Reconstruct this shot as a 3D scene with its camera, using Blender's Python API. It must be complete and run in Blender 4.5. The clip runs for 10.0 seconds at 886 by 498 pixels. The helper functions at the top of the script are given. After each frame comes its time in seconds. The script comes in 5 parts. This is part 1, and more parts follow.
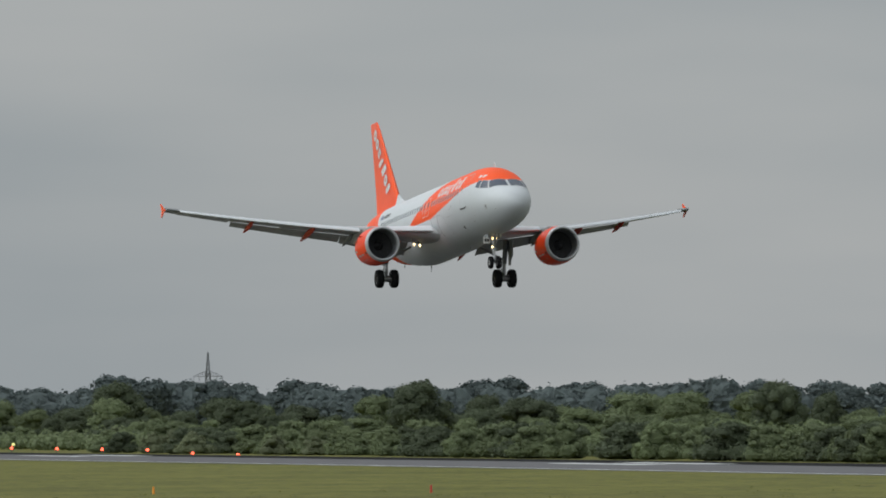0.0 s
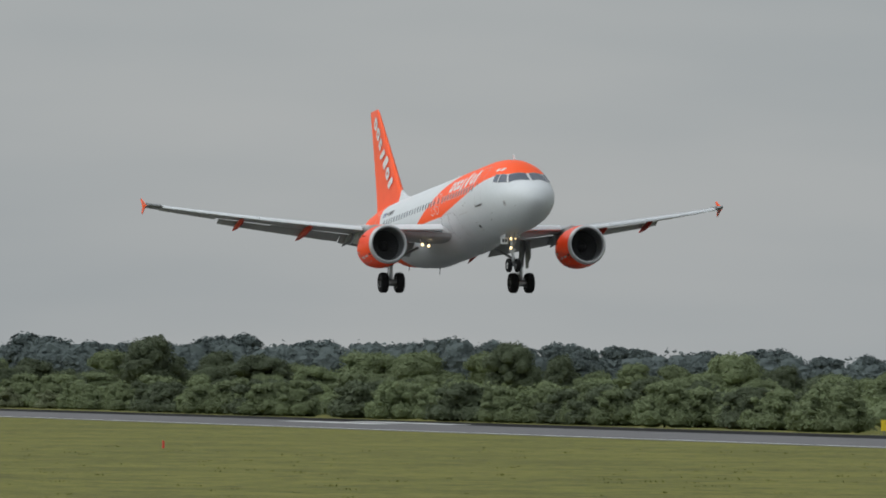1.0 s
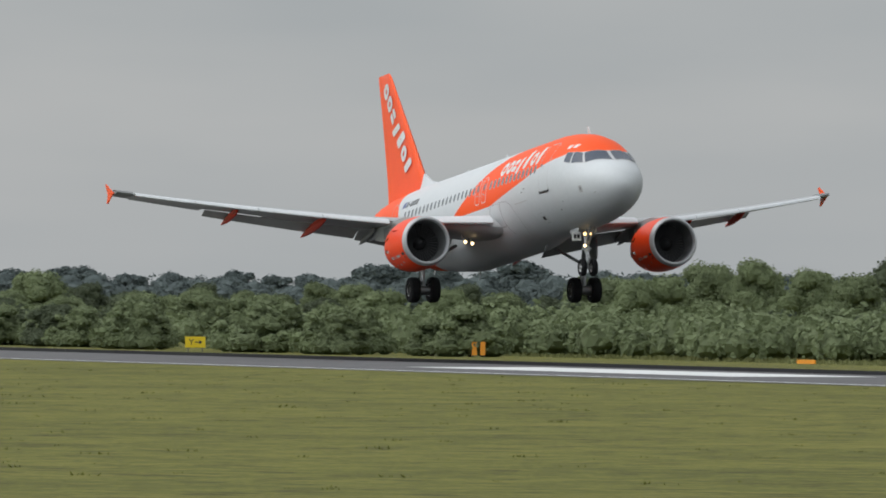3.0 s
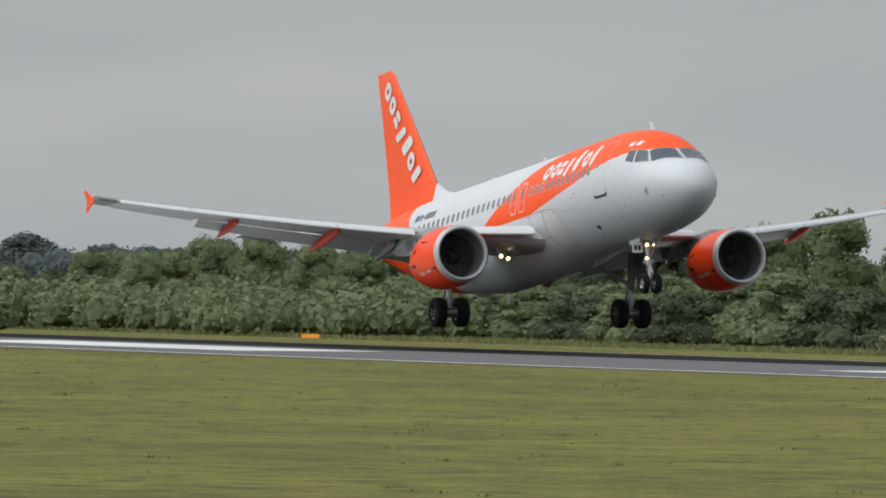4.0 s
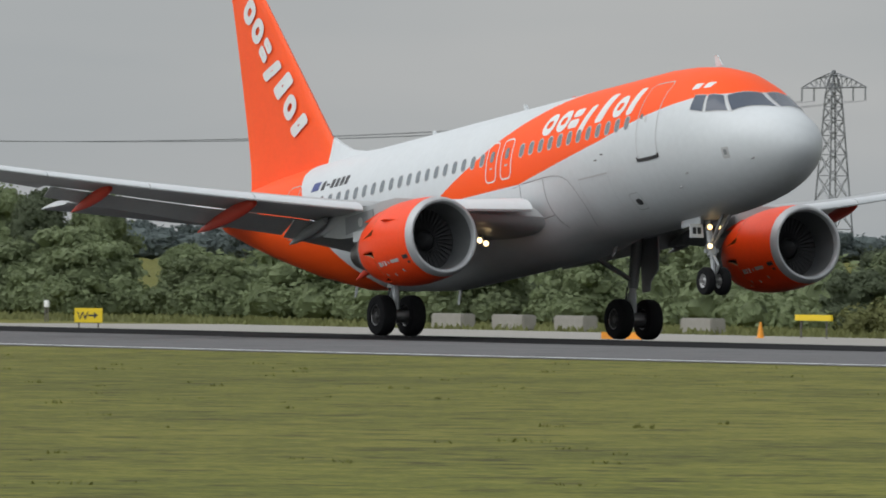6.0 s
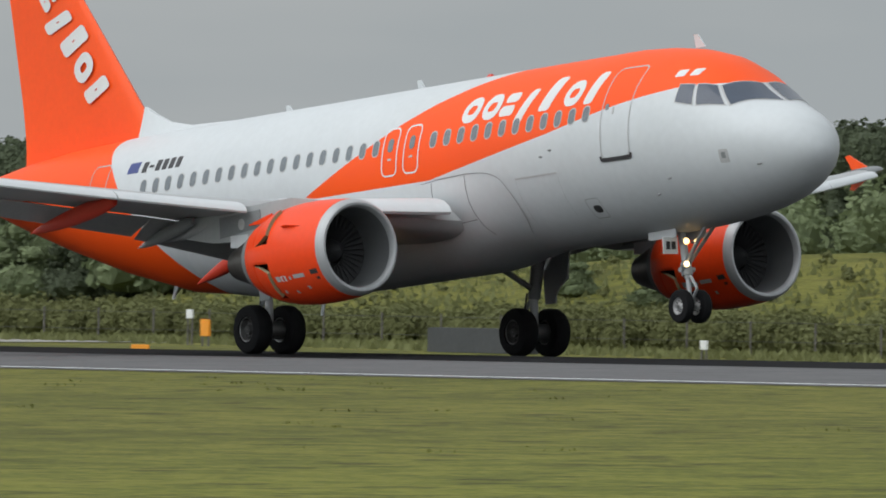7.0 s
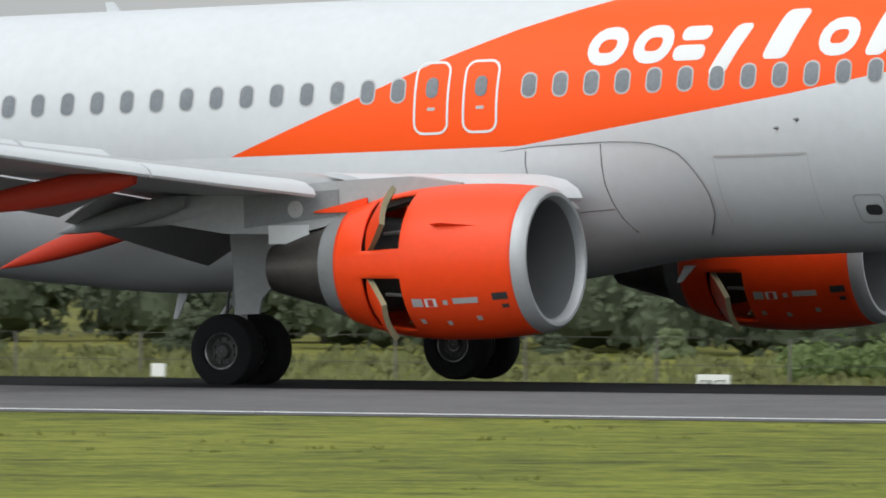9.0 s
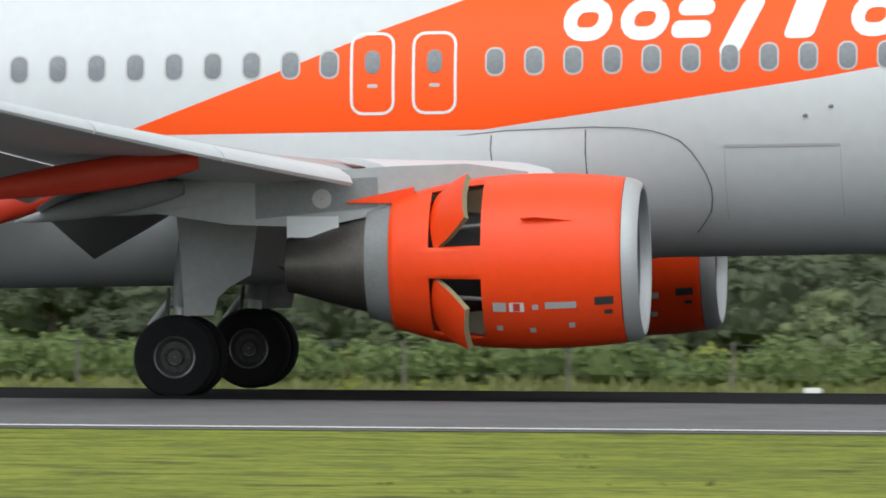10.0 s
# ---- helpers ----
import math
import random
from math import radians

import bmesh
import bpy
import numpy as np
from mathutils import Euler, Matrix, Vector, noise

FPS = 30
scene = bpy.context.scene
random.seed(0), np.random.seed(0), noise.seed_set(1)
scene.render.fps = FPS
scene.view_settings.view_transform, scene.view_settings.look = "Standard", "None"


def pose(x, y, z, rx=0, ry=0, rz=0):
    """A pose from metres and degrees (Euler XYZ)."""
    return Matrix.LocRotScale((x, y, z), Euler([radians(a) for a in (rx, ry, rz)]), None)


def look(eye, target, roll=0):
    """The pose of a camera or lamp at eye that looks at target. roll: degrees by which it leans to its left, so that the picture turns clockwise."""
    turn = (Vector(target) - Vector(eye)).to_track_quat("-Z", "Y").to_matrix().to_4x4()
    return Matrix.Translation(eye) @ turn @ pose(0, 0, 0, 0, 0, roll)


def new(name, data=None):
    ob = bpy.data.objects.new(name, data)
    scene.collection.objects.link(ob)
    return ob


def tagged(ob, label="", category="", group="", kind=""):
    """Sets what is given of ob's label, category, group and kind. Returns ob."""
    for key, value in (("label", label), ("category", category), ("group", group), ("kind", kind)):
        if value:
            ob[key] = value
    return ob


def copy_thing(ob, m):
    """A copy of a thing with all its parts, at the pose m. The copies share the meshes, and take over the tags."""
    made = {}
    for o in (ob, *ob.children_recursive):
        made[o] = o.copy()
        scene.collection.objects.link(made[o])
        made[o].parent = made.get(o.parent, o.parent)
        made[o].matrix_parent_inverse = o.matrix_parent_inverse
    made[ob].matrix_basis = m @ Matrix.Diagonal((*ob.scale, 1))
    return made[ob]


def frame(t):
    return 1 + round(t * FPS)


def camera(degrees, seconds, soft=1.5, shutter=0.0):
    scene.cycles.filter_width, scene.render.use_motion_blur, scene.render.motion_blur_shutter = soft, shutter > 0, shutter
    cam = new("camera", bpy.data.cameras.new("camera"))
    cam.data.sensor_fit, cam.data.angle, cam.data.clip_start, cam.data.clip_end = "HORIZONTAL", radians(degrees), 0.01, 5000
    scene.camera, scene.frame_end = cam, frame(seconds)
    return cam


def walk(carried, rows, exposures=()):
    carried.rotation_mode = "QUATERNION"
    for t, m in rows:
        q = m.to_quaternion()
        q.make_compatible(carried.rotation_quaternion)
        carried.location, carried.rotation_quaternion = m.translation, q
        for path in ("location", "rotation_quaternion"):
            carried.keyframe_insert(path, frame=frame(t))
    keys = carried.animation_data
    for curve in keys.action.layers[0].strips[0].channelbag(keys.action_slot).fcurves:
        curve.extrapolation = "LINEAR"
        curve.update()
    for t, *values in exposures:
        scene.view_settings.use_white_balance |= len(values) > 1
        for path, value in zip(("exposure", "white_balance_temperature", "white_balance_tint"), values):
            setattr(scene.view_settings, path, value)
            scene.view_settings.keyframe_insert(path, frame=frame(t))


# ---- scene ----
cam = camera(4.689, 10.0, soft=1.8, shutter=0.04)
CAM = [  # seconds, pan, tilt, roll
    (0, 77.134, 0.904, -0.158),
    (0.5, 76.542, 0.845, 0.045),
    (1, 75.735, 0.690, 0.834),
    (1.5, 75.020, 0.580, 0.399),
    (2, 74.124, 0.520, 0.351),
    (2.5, 73.188, 0.345, 0.457),
    (2.9, 72.28, 0.305, 0.584),
    (3.3, 71.31, 0.264, 0.712),
    (3.7, 70.215, 0.224, 0.839),
    (3.8, 69.935, 0.213, 0.871),
    (4, 69.423, 0.193, 0.935),
    (4.5, 67.713, 0.157, 0.398),
    (5, 65.590, 0.078, 0.380),
    (5.3, 64.195, 0.053, 0.414),
    (5.7, 62.177, 0.019, 0.459),
    (6, 60.520, -0.006, 0.493),
    (6.3, 58.715, -0.031, 0.526),
    (6.5, 57.083, 0.012, 0.387),
    (7, 53.229, 0.000, 0.462),
    (7.5, 48.762, 0.011, 0.455),
    (8, 43.007, 0.003, 0.204),
    (8.5, 36.114, -0.041, 0.336),
    (9, 28.051, -0.105, 0.228),
    (9.5, 18.730, -0.110, 0.575),
    (10, 6.813, -0.155, 0.322),
]

FLIGHT = [  # seconds, x, y, z, bank, pitch, yaw
    (0, -654.46, 149.66, 10.830, 0.18, -5.35, 2.66),
    (0.5, -621.19, 149.95, 9.183, 0.47, -5.57, 2.28),
    (1, -587.81, 150.26, 7.499, 0.79, -5.74, 1.89),
    (1.5, -554.82, 150.50, 6.193, 1.07, -5.77, 1.50),
    (2, -521.58, 150.78, 4.894, 1.14, -5.77, 1.16),
    (2.5, -489.39, 150.89, 3.810, 0.76, -5.82, 0.84),
    (2.9, -463.50, 150.97, 2.979, 0.58, -6.09, 0.74),
    (3.3, -437.49, 151.04, 2.189, 0.50, -6.55, 0.77),
    (3.7, -411.37, 151.10, 1.495, 0.44, -7.01, 0.79),
    (4, -391.70, 151.15, 1.070, 0.36, -7.25, 0.71),
    (4.5, -358.79, 151.24, 0.544, 0.19, -7.45, 0.44),
    (5, -325.70, 151.33, 0.145, -0.09, -7.54, 0.09),
    (5.3, -306.43, 151.31, 0.100, -0.26, -7.47, -0.22),
    (5.7, -281.41, 151.21, 0.100, -0.49, -7.22, -0.72),
    (6, -263.07, 151.10, 0.100, -0.59, -6.91, -1.05),
    (6.3, -245.00, 150.96, 0.090, -0.60, -6.50, -1.25),
    (6.5, -233.11, 150.87, 0.090, -0.54, -6.16, -1.29),
    (7, -203.06, 150.64, 0.010, -0.37, -5.27, -1.27),
    (7.5, -172.63, 150.45, -0.020, -0.39, -4.56, -1.05),
    (8, -142.12, 150.29, -0.030, -0.24, -3.60, -0.70),
    (8.5, -111.80, 150.15, -0.030, -0.05, -2.73, -0.40),
    (9, -81.42, 150.03, -0.030, 0.35, -1.98, -0.08),
    (9.5, -51.29, 149.91, -0.030, 0.60, -1.46, 0.06),
    (10, -21.03, 149.78, -0.030, 0.25, -1.23, 0.22),
]

EYE = (0, 0, 2.4)
walk(cam, [(t, pose(*EYE, 90 + tilt, 0, pan) @ pose(0, 0, 0, 0, 0, roll)) for t, pan, tilt, roll in CAM],
     exposures=[(0, -0.1, 6580, 11), (1, -0.05, 6600, 11), (2.5, 0.05, 6660, 12), (4.5, 0.16, 6720, 13), (6.5, 0.05, 6680, 12), (7.5, 0.14, 6640, 11), (8.2, 0.16, 6650, 11), (9, 0.28, 6680, 12), (9.5, 0.34, 6640, 11), (10, 0.38, 6640, 11)])

# ---------------- sky and light ----------------
world = bpy.data.worlds.new("overcast")
scene.world = world
world.use_nodes = True
wn, wl = world.node_tree.nodes, world.node_tree.links
wn.clear()
w_out = wn.new("ShaderNodeOutputWorld")
w_bg = wn.new("ShaderNodeBackground")
w_sky = wn.new("ShaderNodeTexSky")
w_sky.sky_type, w_sky.sun_disc = "NISHITA", False
w_sky.sun_elevation, w_sky.sun_rotation = radians(53), radians(200)
w_geo = wn.new("ShaderNodeTexCoord")
w_map = wn.new("ShaderNodeMapping")
w_map.inputs["Scale"].default_value = (9, 9, 46)
w_noise = wn.new("ShaderNodeTexNoise")
w_noise.inputs["Scale"].default_value = 1.0
w_noise.inputs["Detail"].default_value = 4
w_noise.inputs["Roughness"].default_value = 0.45
w_ramp = wn.new("ShaderNodeValToRGB")
w_ramp.color_ramp.elements[0].position, w_ramp.color_ramp.elements[0].color = 0.36, (0.325, 0.365, 0.39, 1)
w_ramp.color_ramp.elements[1].position, w_ramp.color_ramp.elements[1].color = 0.66, (0.42, 0.445, 0.455, 1)
w_sep = wn.new("ShaderNodeSeparateXYZ")
w_up = wn.new("ShaderNodeMapRange")        # an overcast sky is brighter towards the zenith
w_up.interpolation_type = "SMOOTHSTEP"
w_up.inputs["From Min"].default_value, w_up.inputs["From Max"].default_value = 0.04, 0.9
w_up.inputs["To Min"].default_value, w_up.inputs["To Max"].default_value = 1.0, 2.0
w_mul = wn.new("ShaderNodeVectorMath")
w_mul.operation = "SCALE"
w_skys = wn.new("ShaderNodeVectorMath")
w_skys.operation = "SCALE"
w_skys.inputs["Scale"].default_value = 0.1
w_mix = wn.new("ShaderNodeMix")
w_mix.data_type = "RGBA"
w_mix.inputs[0].default_value = 0.93
wl.new(w_geo.outputs["Generated"], w_map.inputs["Vector"])
wl.new(w_map.outputs["Vector"], w_noise.inputs["Vector"])
wl.new(w_noise.outputs["Fac"], w_ramp.inputs["Fac"])
wl.new(w_geo.outputs["Generated"], w_sep.inputs["Vector"])
wl.new(w_sep.outputs["Z"], w_up.inputs["Value"])
w_side = wn.new("ShaderNodeMapRange")      # the unseen sky behind the camera is made brighter, filling the near side
w_side.inputs["From Min"].default_value, w_side.inputs["From Max"].default_value = -0.9, 0.1
w_side.inputs["To Min"].default_value, w_side.inputs["To Max"].default_value = 2.8, 1.0
w_both = wn.new("ShaderNodeMath")
w_both.operation = "MULTIPLY"
wl.new(w_sep.outputs["Y"], w_side.inputs["Value"])
wl.new(w_side.outputs["Result"], w_both.inputs[0])
wl.new(w_up.outputs["Result"], w_both.inputs[1])
wl.new(w_ramp.outputs["Color"], w_mul.inputs[0])
wl.new(w_both.outputs[0], w_mul.inputs["Scale"])
wl.new(w_sky.outputs["Color"], w_skys.inputs[0])
wl.new(w_skys.outputs["Vector"], w_mix.inputs[6])
wl.new(w_mul.outputs["Vector"], w_mix.inputs[7])
wl.new(w_mix.outputs[2], w_bg.inputs["Color"])
wl.new(w_bg.outputs["Background"], w_out.inputs["Surface"])

sun_data = bpy.data.lights.new("sun", "SUN")
sun_data.energy, sun_data.angle, sun_data.color = 0.65, radians(45), (1.0, 0.97, 0.93)
sun = new("sun", sun_data)
sun.matrix_world = look((-50, -140, 200), (0, 0, 0))


# ---------------- materials ----------------
def mat(name, colour, rough=0.6, metal=0.0, vary=0.12, scale=3.0, bump=0.0, bump_scale=None, coat=0.0, island=0.0,
        spec=0.5, thin=0.0, each=1.4):
    m = bpy.data.materials.new(name)
    m.use_nodes = True
    n, l = m.node_tree.nodes, m.node_tree.links
    b = n["Principled BSDF"]
    b.inputs["Roughness"].default_value, b.inputs["Metallic"].default_value = rough, metal
    b.inputs["Coat Weight"].default_value = coat
    b.inputs["Specular IOR Level"].default_value = spec
    tc = n.new("ShaderNodeTexCoord")
    big, fine = n.new("ShaderNodeTexNoise"), n.new("ShaderNodeTexNoise")
    big.inputs["Scale"].default_value, fine.inputs["Scale"].default_value = scale, scale * 9
    big.inputs["Detail"].default_value, fine.inputs["Detail"].default_value = 4, 3
    l.new(tc.outputs["Object"], big.inputs["Vector"])
    l.new(tc.outputs["Object"], fine.inputs["Vector"])
    add = n.new("ShaderNodeMath")
    add.operation = "ADD"
    l.new(big.outputs["Fac"], add.inputs[0])
    l.new(fine.outputs["Fac"], add.inputs[1])
    last = add
    if island:
        g, o = n.new("ShaderNodeNewGeometry"), n.new("ShaderNodeObjectInfo")
        s1, s2 = n.new("ShaderNodeMath"), n.new("ShaderNodeMath")
        s1.operation, s2.operation = "MULTIPLY_ADD", "MULTIPLY_ADD"
        s1.inputs[1].default_value, s2.inputs[1].default_value = island, island * each
        l.new(g.outputs["Random Per Island"], s1.inputs[0])
        l.new(add.outputs[0], s1.inputs[2])
        l.new(o.outputs["Random"], s2.inputs[0])
        l.new(s1.outputs[0], s2.inputs[2])
        last = s2
    span = 1 + island * (each - 0.2)
    mr = n.new("ShaderNodeMapRange")
    mr.inputs["From Min"].default_value, mr.inputs["From Max"].default_value = 0.6, 1.4 + island * (1.0 + each)
    mr.inputs["To Min"].default_value, mr.inputs["To Max"].default_value = 1 - vary * span, 1 + vary * span
    l.new(last.outputs[0], mr.inputs["Value"])
    sc = n.new("ShaderNodeVectorMath")
    sc.operation = "SCALE"
    sc.inputs[0].default_value = colour
    l.new(mr.outputs["Result"], sc.inputs["Scale"])
    l.new(sc.outputs["Vector"], b.inputs["Base Color"])
    if thin:                                    # light through thin leaves
        tr, ms = n.new("ShaderNodeBsdfTranslucent"), n.new("ShaderNodeMixShader")
        ms.inputs[0].default_value = thin
        l.new(sc.outputs["Vector"], tr.inputs["Color"])
        l.new(b.outputs["BSDF"], ms.inputs[1])
        l.new(tr.outputs["BSDF"], ms.inputs[2])
        l.new(ms.outputs["Shader"], n["Material Output"].inputs["Surface"])
    if bump:
        bp = n.new("ShaderNodeBump")
        bp.inputs["Strength"].default_value, bp.inputs["Distance"].default_value = bump, 0.02
        bn = n.new("ShaderNodeTexNoise")
        bn.inputs["Scale"].default_value = bump_scale or scale * 6
        l.new(tc.outputs["Object"], bn.inputs["Vector"])
        l.new(bn.outputs["Fac"], bp.inputs["Height"])
        l.new(bp.outputs["Normal"], b.inputs["Normal"])
    return m


def glow(name, colour, strength):
    m = bpy.data.materials.new(name)
    m.use_nodes = True
    b = m.node_tree.nodes["Principled BSDF"]
    b.inputs["Base Color"].default_value = (*colour, 1)
    b.inputs["Emission Color"].default_value = (*colour, 1)
    b.inputs["Emission Strength"].default_value = strength
    return m


ORANGE = (0.93, 0.085, 0.004)
WHITE = (0.56, 0.585, 0.6)
M_white = mat("white_paint", WHITE, 0.45, vary=0.04, scale=0.7, coat=0.05)
M_grey = mat("grey_paint", (0.34, 0.355, 0.36), 0.4, vary=0.08, scale=1.2)
M_grey_dark = mat("dark_grey_paint", (0.19, 0.2, 0.205), 0.5, vary=0.15, scale=2)
M_orange = mat("orange_paint", ORANGE, 0.36, vary=0.05, scale=0.8, coat=0.04, spec=0.25)
M_logo = mat("white_lettering", (0.66, 0.67, 0.67), 0.4, vary=0.02)
M_alu = mat("bare_aluminium", (0.42, 0.43, 0.44), 0.5, 0.45, vary=0.06, scale=3)
M_steel = mat("dull_steel", (0.3, 0.3, 0.3), 0.4, 0.8, vary=0.15, scale=5)
M_exhaust = mat("heat_stained_titanium", (0.13, 0.12, 0.11), 0.42, 0.8, vary=0.25, scale=3)
# Near-black base stands in for the shade inside ducts and openings.
M_dark = mat("shaded_cavity", (0.03, 0.03, 0.032), 0.7, vary=0.2)
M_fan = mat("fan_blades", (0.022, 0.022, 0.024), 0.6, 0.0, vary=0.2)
M_duct = mat("intake_lining", (0.16, 0.165, 0.17), 0.45, 0.3, vary=0.06, scale=4)
M_rubber = mat("tyre_rubber", (0.011, 0.011, 0.012), 0.85, vary=0.25, scale=6, spec=0.15)
M_rim = mat("dusty_wheel_rim", (0.035, 0.034, 0.033), 0.6, vary=0.3, scale=8)
# The blue-grey base includes the sky's reflection in the panes.
M_glass = mat("cockpit_glass", (0.06, 0.075, 0.105), 0.12, vary=0.1, spec=0.4)
M_pane = mat("cabin_pane", (0.15, 0.17, 0.185), 0.2, vary=0.2, scale=2)
M_seal = mat("window_surround", (0.42, 0.42, 0.42), 0.4, vary=0.06)
M_line = mat("panel_joint", (0.16, 0.16, 0.165), 0.7, vary=0.1)
M_black = mat("black_marking", (0.03, 0.03, 0.033), 0.5, vary=0.1)
M_blue = mat("blue_marking", (0.03, 0.05, 0.2), 0.4, vary=0.1)
M_lamp = glow("landing_light", (1.0, 0.74, 0.38), 3.2)
M_lamp_dim = glow("taxi_light", (1.0, 0.66, 0.28), 3)
M_red_glow = glow("red_light", (1.0, 0.1, 0.05), 4)
M_asphalt = mat("runway_asphalt", (0.125, 0.123, 0.125), 0.85, vary=0.22, scale=0.5, bump=0.2, bump_scale=30, spec=0.12)
M_rubber_track = mat("rubbered_asphalt", (0.018, 0.018, 0.019), 0.95, vary=0.25, scale=0.4, spec=0.03)
M_marking = mat("runway_paint", (0.62, 0.63, 0.62), 0.7, vary=0.15, scale=1.5)
M_concrete = mat("pale_concrete", (0.27, 0.255, 0.23), 0.85, vary=0.12, scale=0.4)
M_yellow = mat("yellow_sign", (0.72, 0.52, 0.01), 0.5, vary=0.06)
M_amber = mat("amber_board", (0.8, 0.3, 0.02), 0.5, vary=0.1)
M_board = mat("white_board", (0.72, 0.73, 0.72), 0.5, vary=0.06)
M_post = mat("weathered_post", (0.12, 0.11, 0.1), 0.8, vary=0.2, scale=6)
M_wire = mat("rusty_fence_wire", (0.07, 0.07, 0.065), 0.8, vary=0.2)
M_lattice = mat("galvanised_lattice", (0.16, 0.17, 0.18), 0.6, 0.3, vary=0.1)
M_bark = mat("bark", (0.09, 0.075, 0.06), 0.9, vary=0.3, scale=5)
M_leaf = mat("hedge_leaves", (0.168, 0.205, 0.107), 0.7, vary=0.26, scale=0.35, island=0.15, spec=0.2, thin=0.3, each=4.5)
M_leaf_dark = mat("dark_oak_leaves", (0.1, 0.122, 0.074), 0.7, vary=0.25, scale=0.3, island=0.12, spec=0.15, thin=0.3, each=4.5)
M_leaf_pale = mat("willow_leaves", (0.185, 0.21, 0.12), 0.7, vary=0.25, scale=0.4, island=0.12, spec=0.2, thin=0.3, each=4.5)
M_leaf_lush = mat("lush_scrub_leaves", (0.145, 0.195, 0.075), 0.7, vary=0.32, scale=0.5, island=0.2, spec=0.2, thin=0.35)
# Bluer and greyer than the near leaves: distance haze put into the colour.
M_leaf_haze = mat("haze_tinted_leaves", (0.13, 0.158, 0.155), 0.85, vary=0.2, scale=0.06, island=0.15, spec=0.05, thin=0.3)
M_straw = mat("seeding_grass", (0.17, 0.18, 0.075), 0.8, vary=0.3, scale=0.5, island=0.2, spec=0.2, thin=0.3)


def grass_material():
    m = bpy.data.materials.new("mown_grass")
    m.use_nodes = True
    n, l = m.node_tree.nodes, m.node_tree.links
    b = n["Principled BSDF"]
    b.inputs["Roughness"].default_value = 0.85
    b.inputs["Specular IOR Level"].default_value = 0.2
    tc = n.new("ShaderNodeTexCoord")
    mp = n.new("ShaderNodeMapping")
    mp.inputs["Scale"].default_value = (0.9, 1.0, 1.0)
    l.new(tc.outputs["Object"], mp.inputs["Vector"])
    vals = []
    for sc, det in ((0.09, 5), (1.1, 6), (6.0, 6)):
        t = n.new("ShaderNodeTexNoise")
        t.inputs["Scale"].default_value, t.inputs["Detail"].default_value = sc, det
        l.new(mp.outputs["Vector"], t.inputs["Vector"])
        vals.append(t)
    mix1 = n.new("ShaderNodeValToRGB")
    e = mix1.color_ramp.elements
    e[0].position, e[0].color = 0.43, (0.074, 0.078, 0.013, 1)
    e[1].position, e[1].color = 0.58, (0.17, 0.16, 0.032, 1)
    k = e.new(0.5)
    k.color = (0.117, 0.118, 0.018, 1)
    s = n.new("ShaderNodeMath")
    s.operation = "MULTIPLY_ADD"
    s.inputs[1].default_value = 0.25
    s2 = n.new("ShaderNodeMath")
    s2.operation = "MULTIPLY_ADD"
    s2.inputs[1].default_value = 0.35
    l.new(vals[0].outputs["Fac"], s.inputs[0])
    l.new(vals[1].outputs["Fac"], s2.inputs[0])
    h = n.new("ShaderNodeMath")
    h.operation = "MULTIPLY"
    h.inputs[1].default_value = 0.4
    l.new(vals[2].outputs["Fac"], h.inputs[0])
    l.new(h.outputs[0], s2.inputs[2])
    l.new(s2.outputs[0], s.inputs[2])
    l.new(s.outputs[0], mix1.inputs["Fac"])
    # dark bare patches
    v = n.new("ShaderNodeTexNoise")
    v.inputs["Scale"].default_value, v.inputs["Detail"].default_value = 0.9, 7
    l.new(mp.outputs["Vector"], v.inputs["Vector"])
    mr = n.new("ShaderNodeMapRange")
    mr.inputs["From Min"].default_value, mr.inputs["From Max"].default_value = 0.56, 0.66
    mr.inputs["To Min"].default_value, mr.inputs["To Max"].default_value = 1.0, 0.48
    l.new(v.outputs["Fac"], mr.inputs["Value"])
    sc = n.new("ShaderNodeVectorMath")
    sc.operation = "SCALE"
    l.new(mix1.outputs["Color"], sc.inputs[0])
    l.new(mr.outputs["Result"], sc.inputs["Scale"])
    # the sward turns lusher towards one end of the field
    sx = n.new("ShaderNodeSeparateXYZ")
    l.new(tc.outputs["Object"], sx.inputs["Vector"])
    lush = n.new("ShaderNodeMapRange")
    lush.inputs["From Min"].default_value, lush.inputs["From Max"].default_value = -130, -30
    l.new(sx.outputs["X"], lush.inputs["Value"])
    tint = n.new("ShaderNodeMix")
    tint.data_type = "RGBA"
    tint.inputs[6].default_value, tint.inputs[7].default_value = (1, 1, 1, 1), (1.2, 1.42, 0.8, 1)
    l.new(lush.outputs["Result"], tint.inputs[0])
    mulc = n.new("ShaderNodeVectorMath")
    mulc.operation = "MULTIPLY"
    l.new(sc.outputs["Vector"], mulc.inputs[0])
    l.new(tint.outputs[2], mulc.inputs[1])
    l.new(mulc.outputs["Vector"], b.inputs["Base Color"])
    bp = n.new("ShaderNodeBump")
    bp.inputs["Strength"].default_value, bp.inputs["Distance"].default_value = 0.6, 0.06
    l.new(vals[2].outputs["Fac"], bp.inputs["Height"])
    l.new(bp.outputs["Normal"], b.inputs["Normal"])
    return m


M_grass = grass_material()


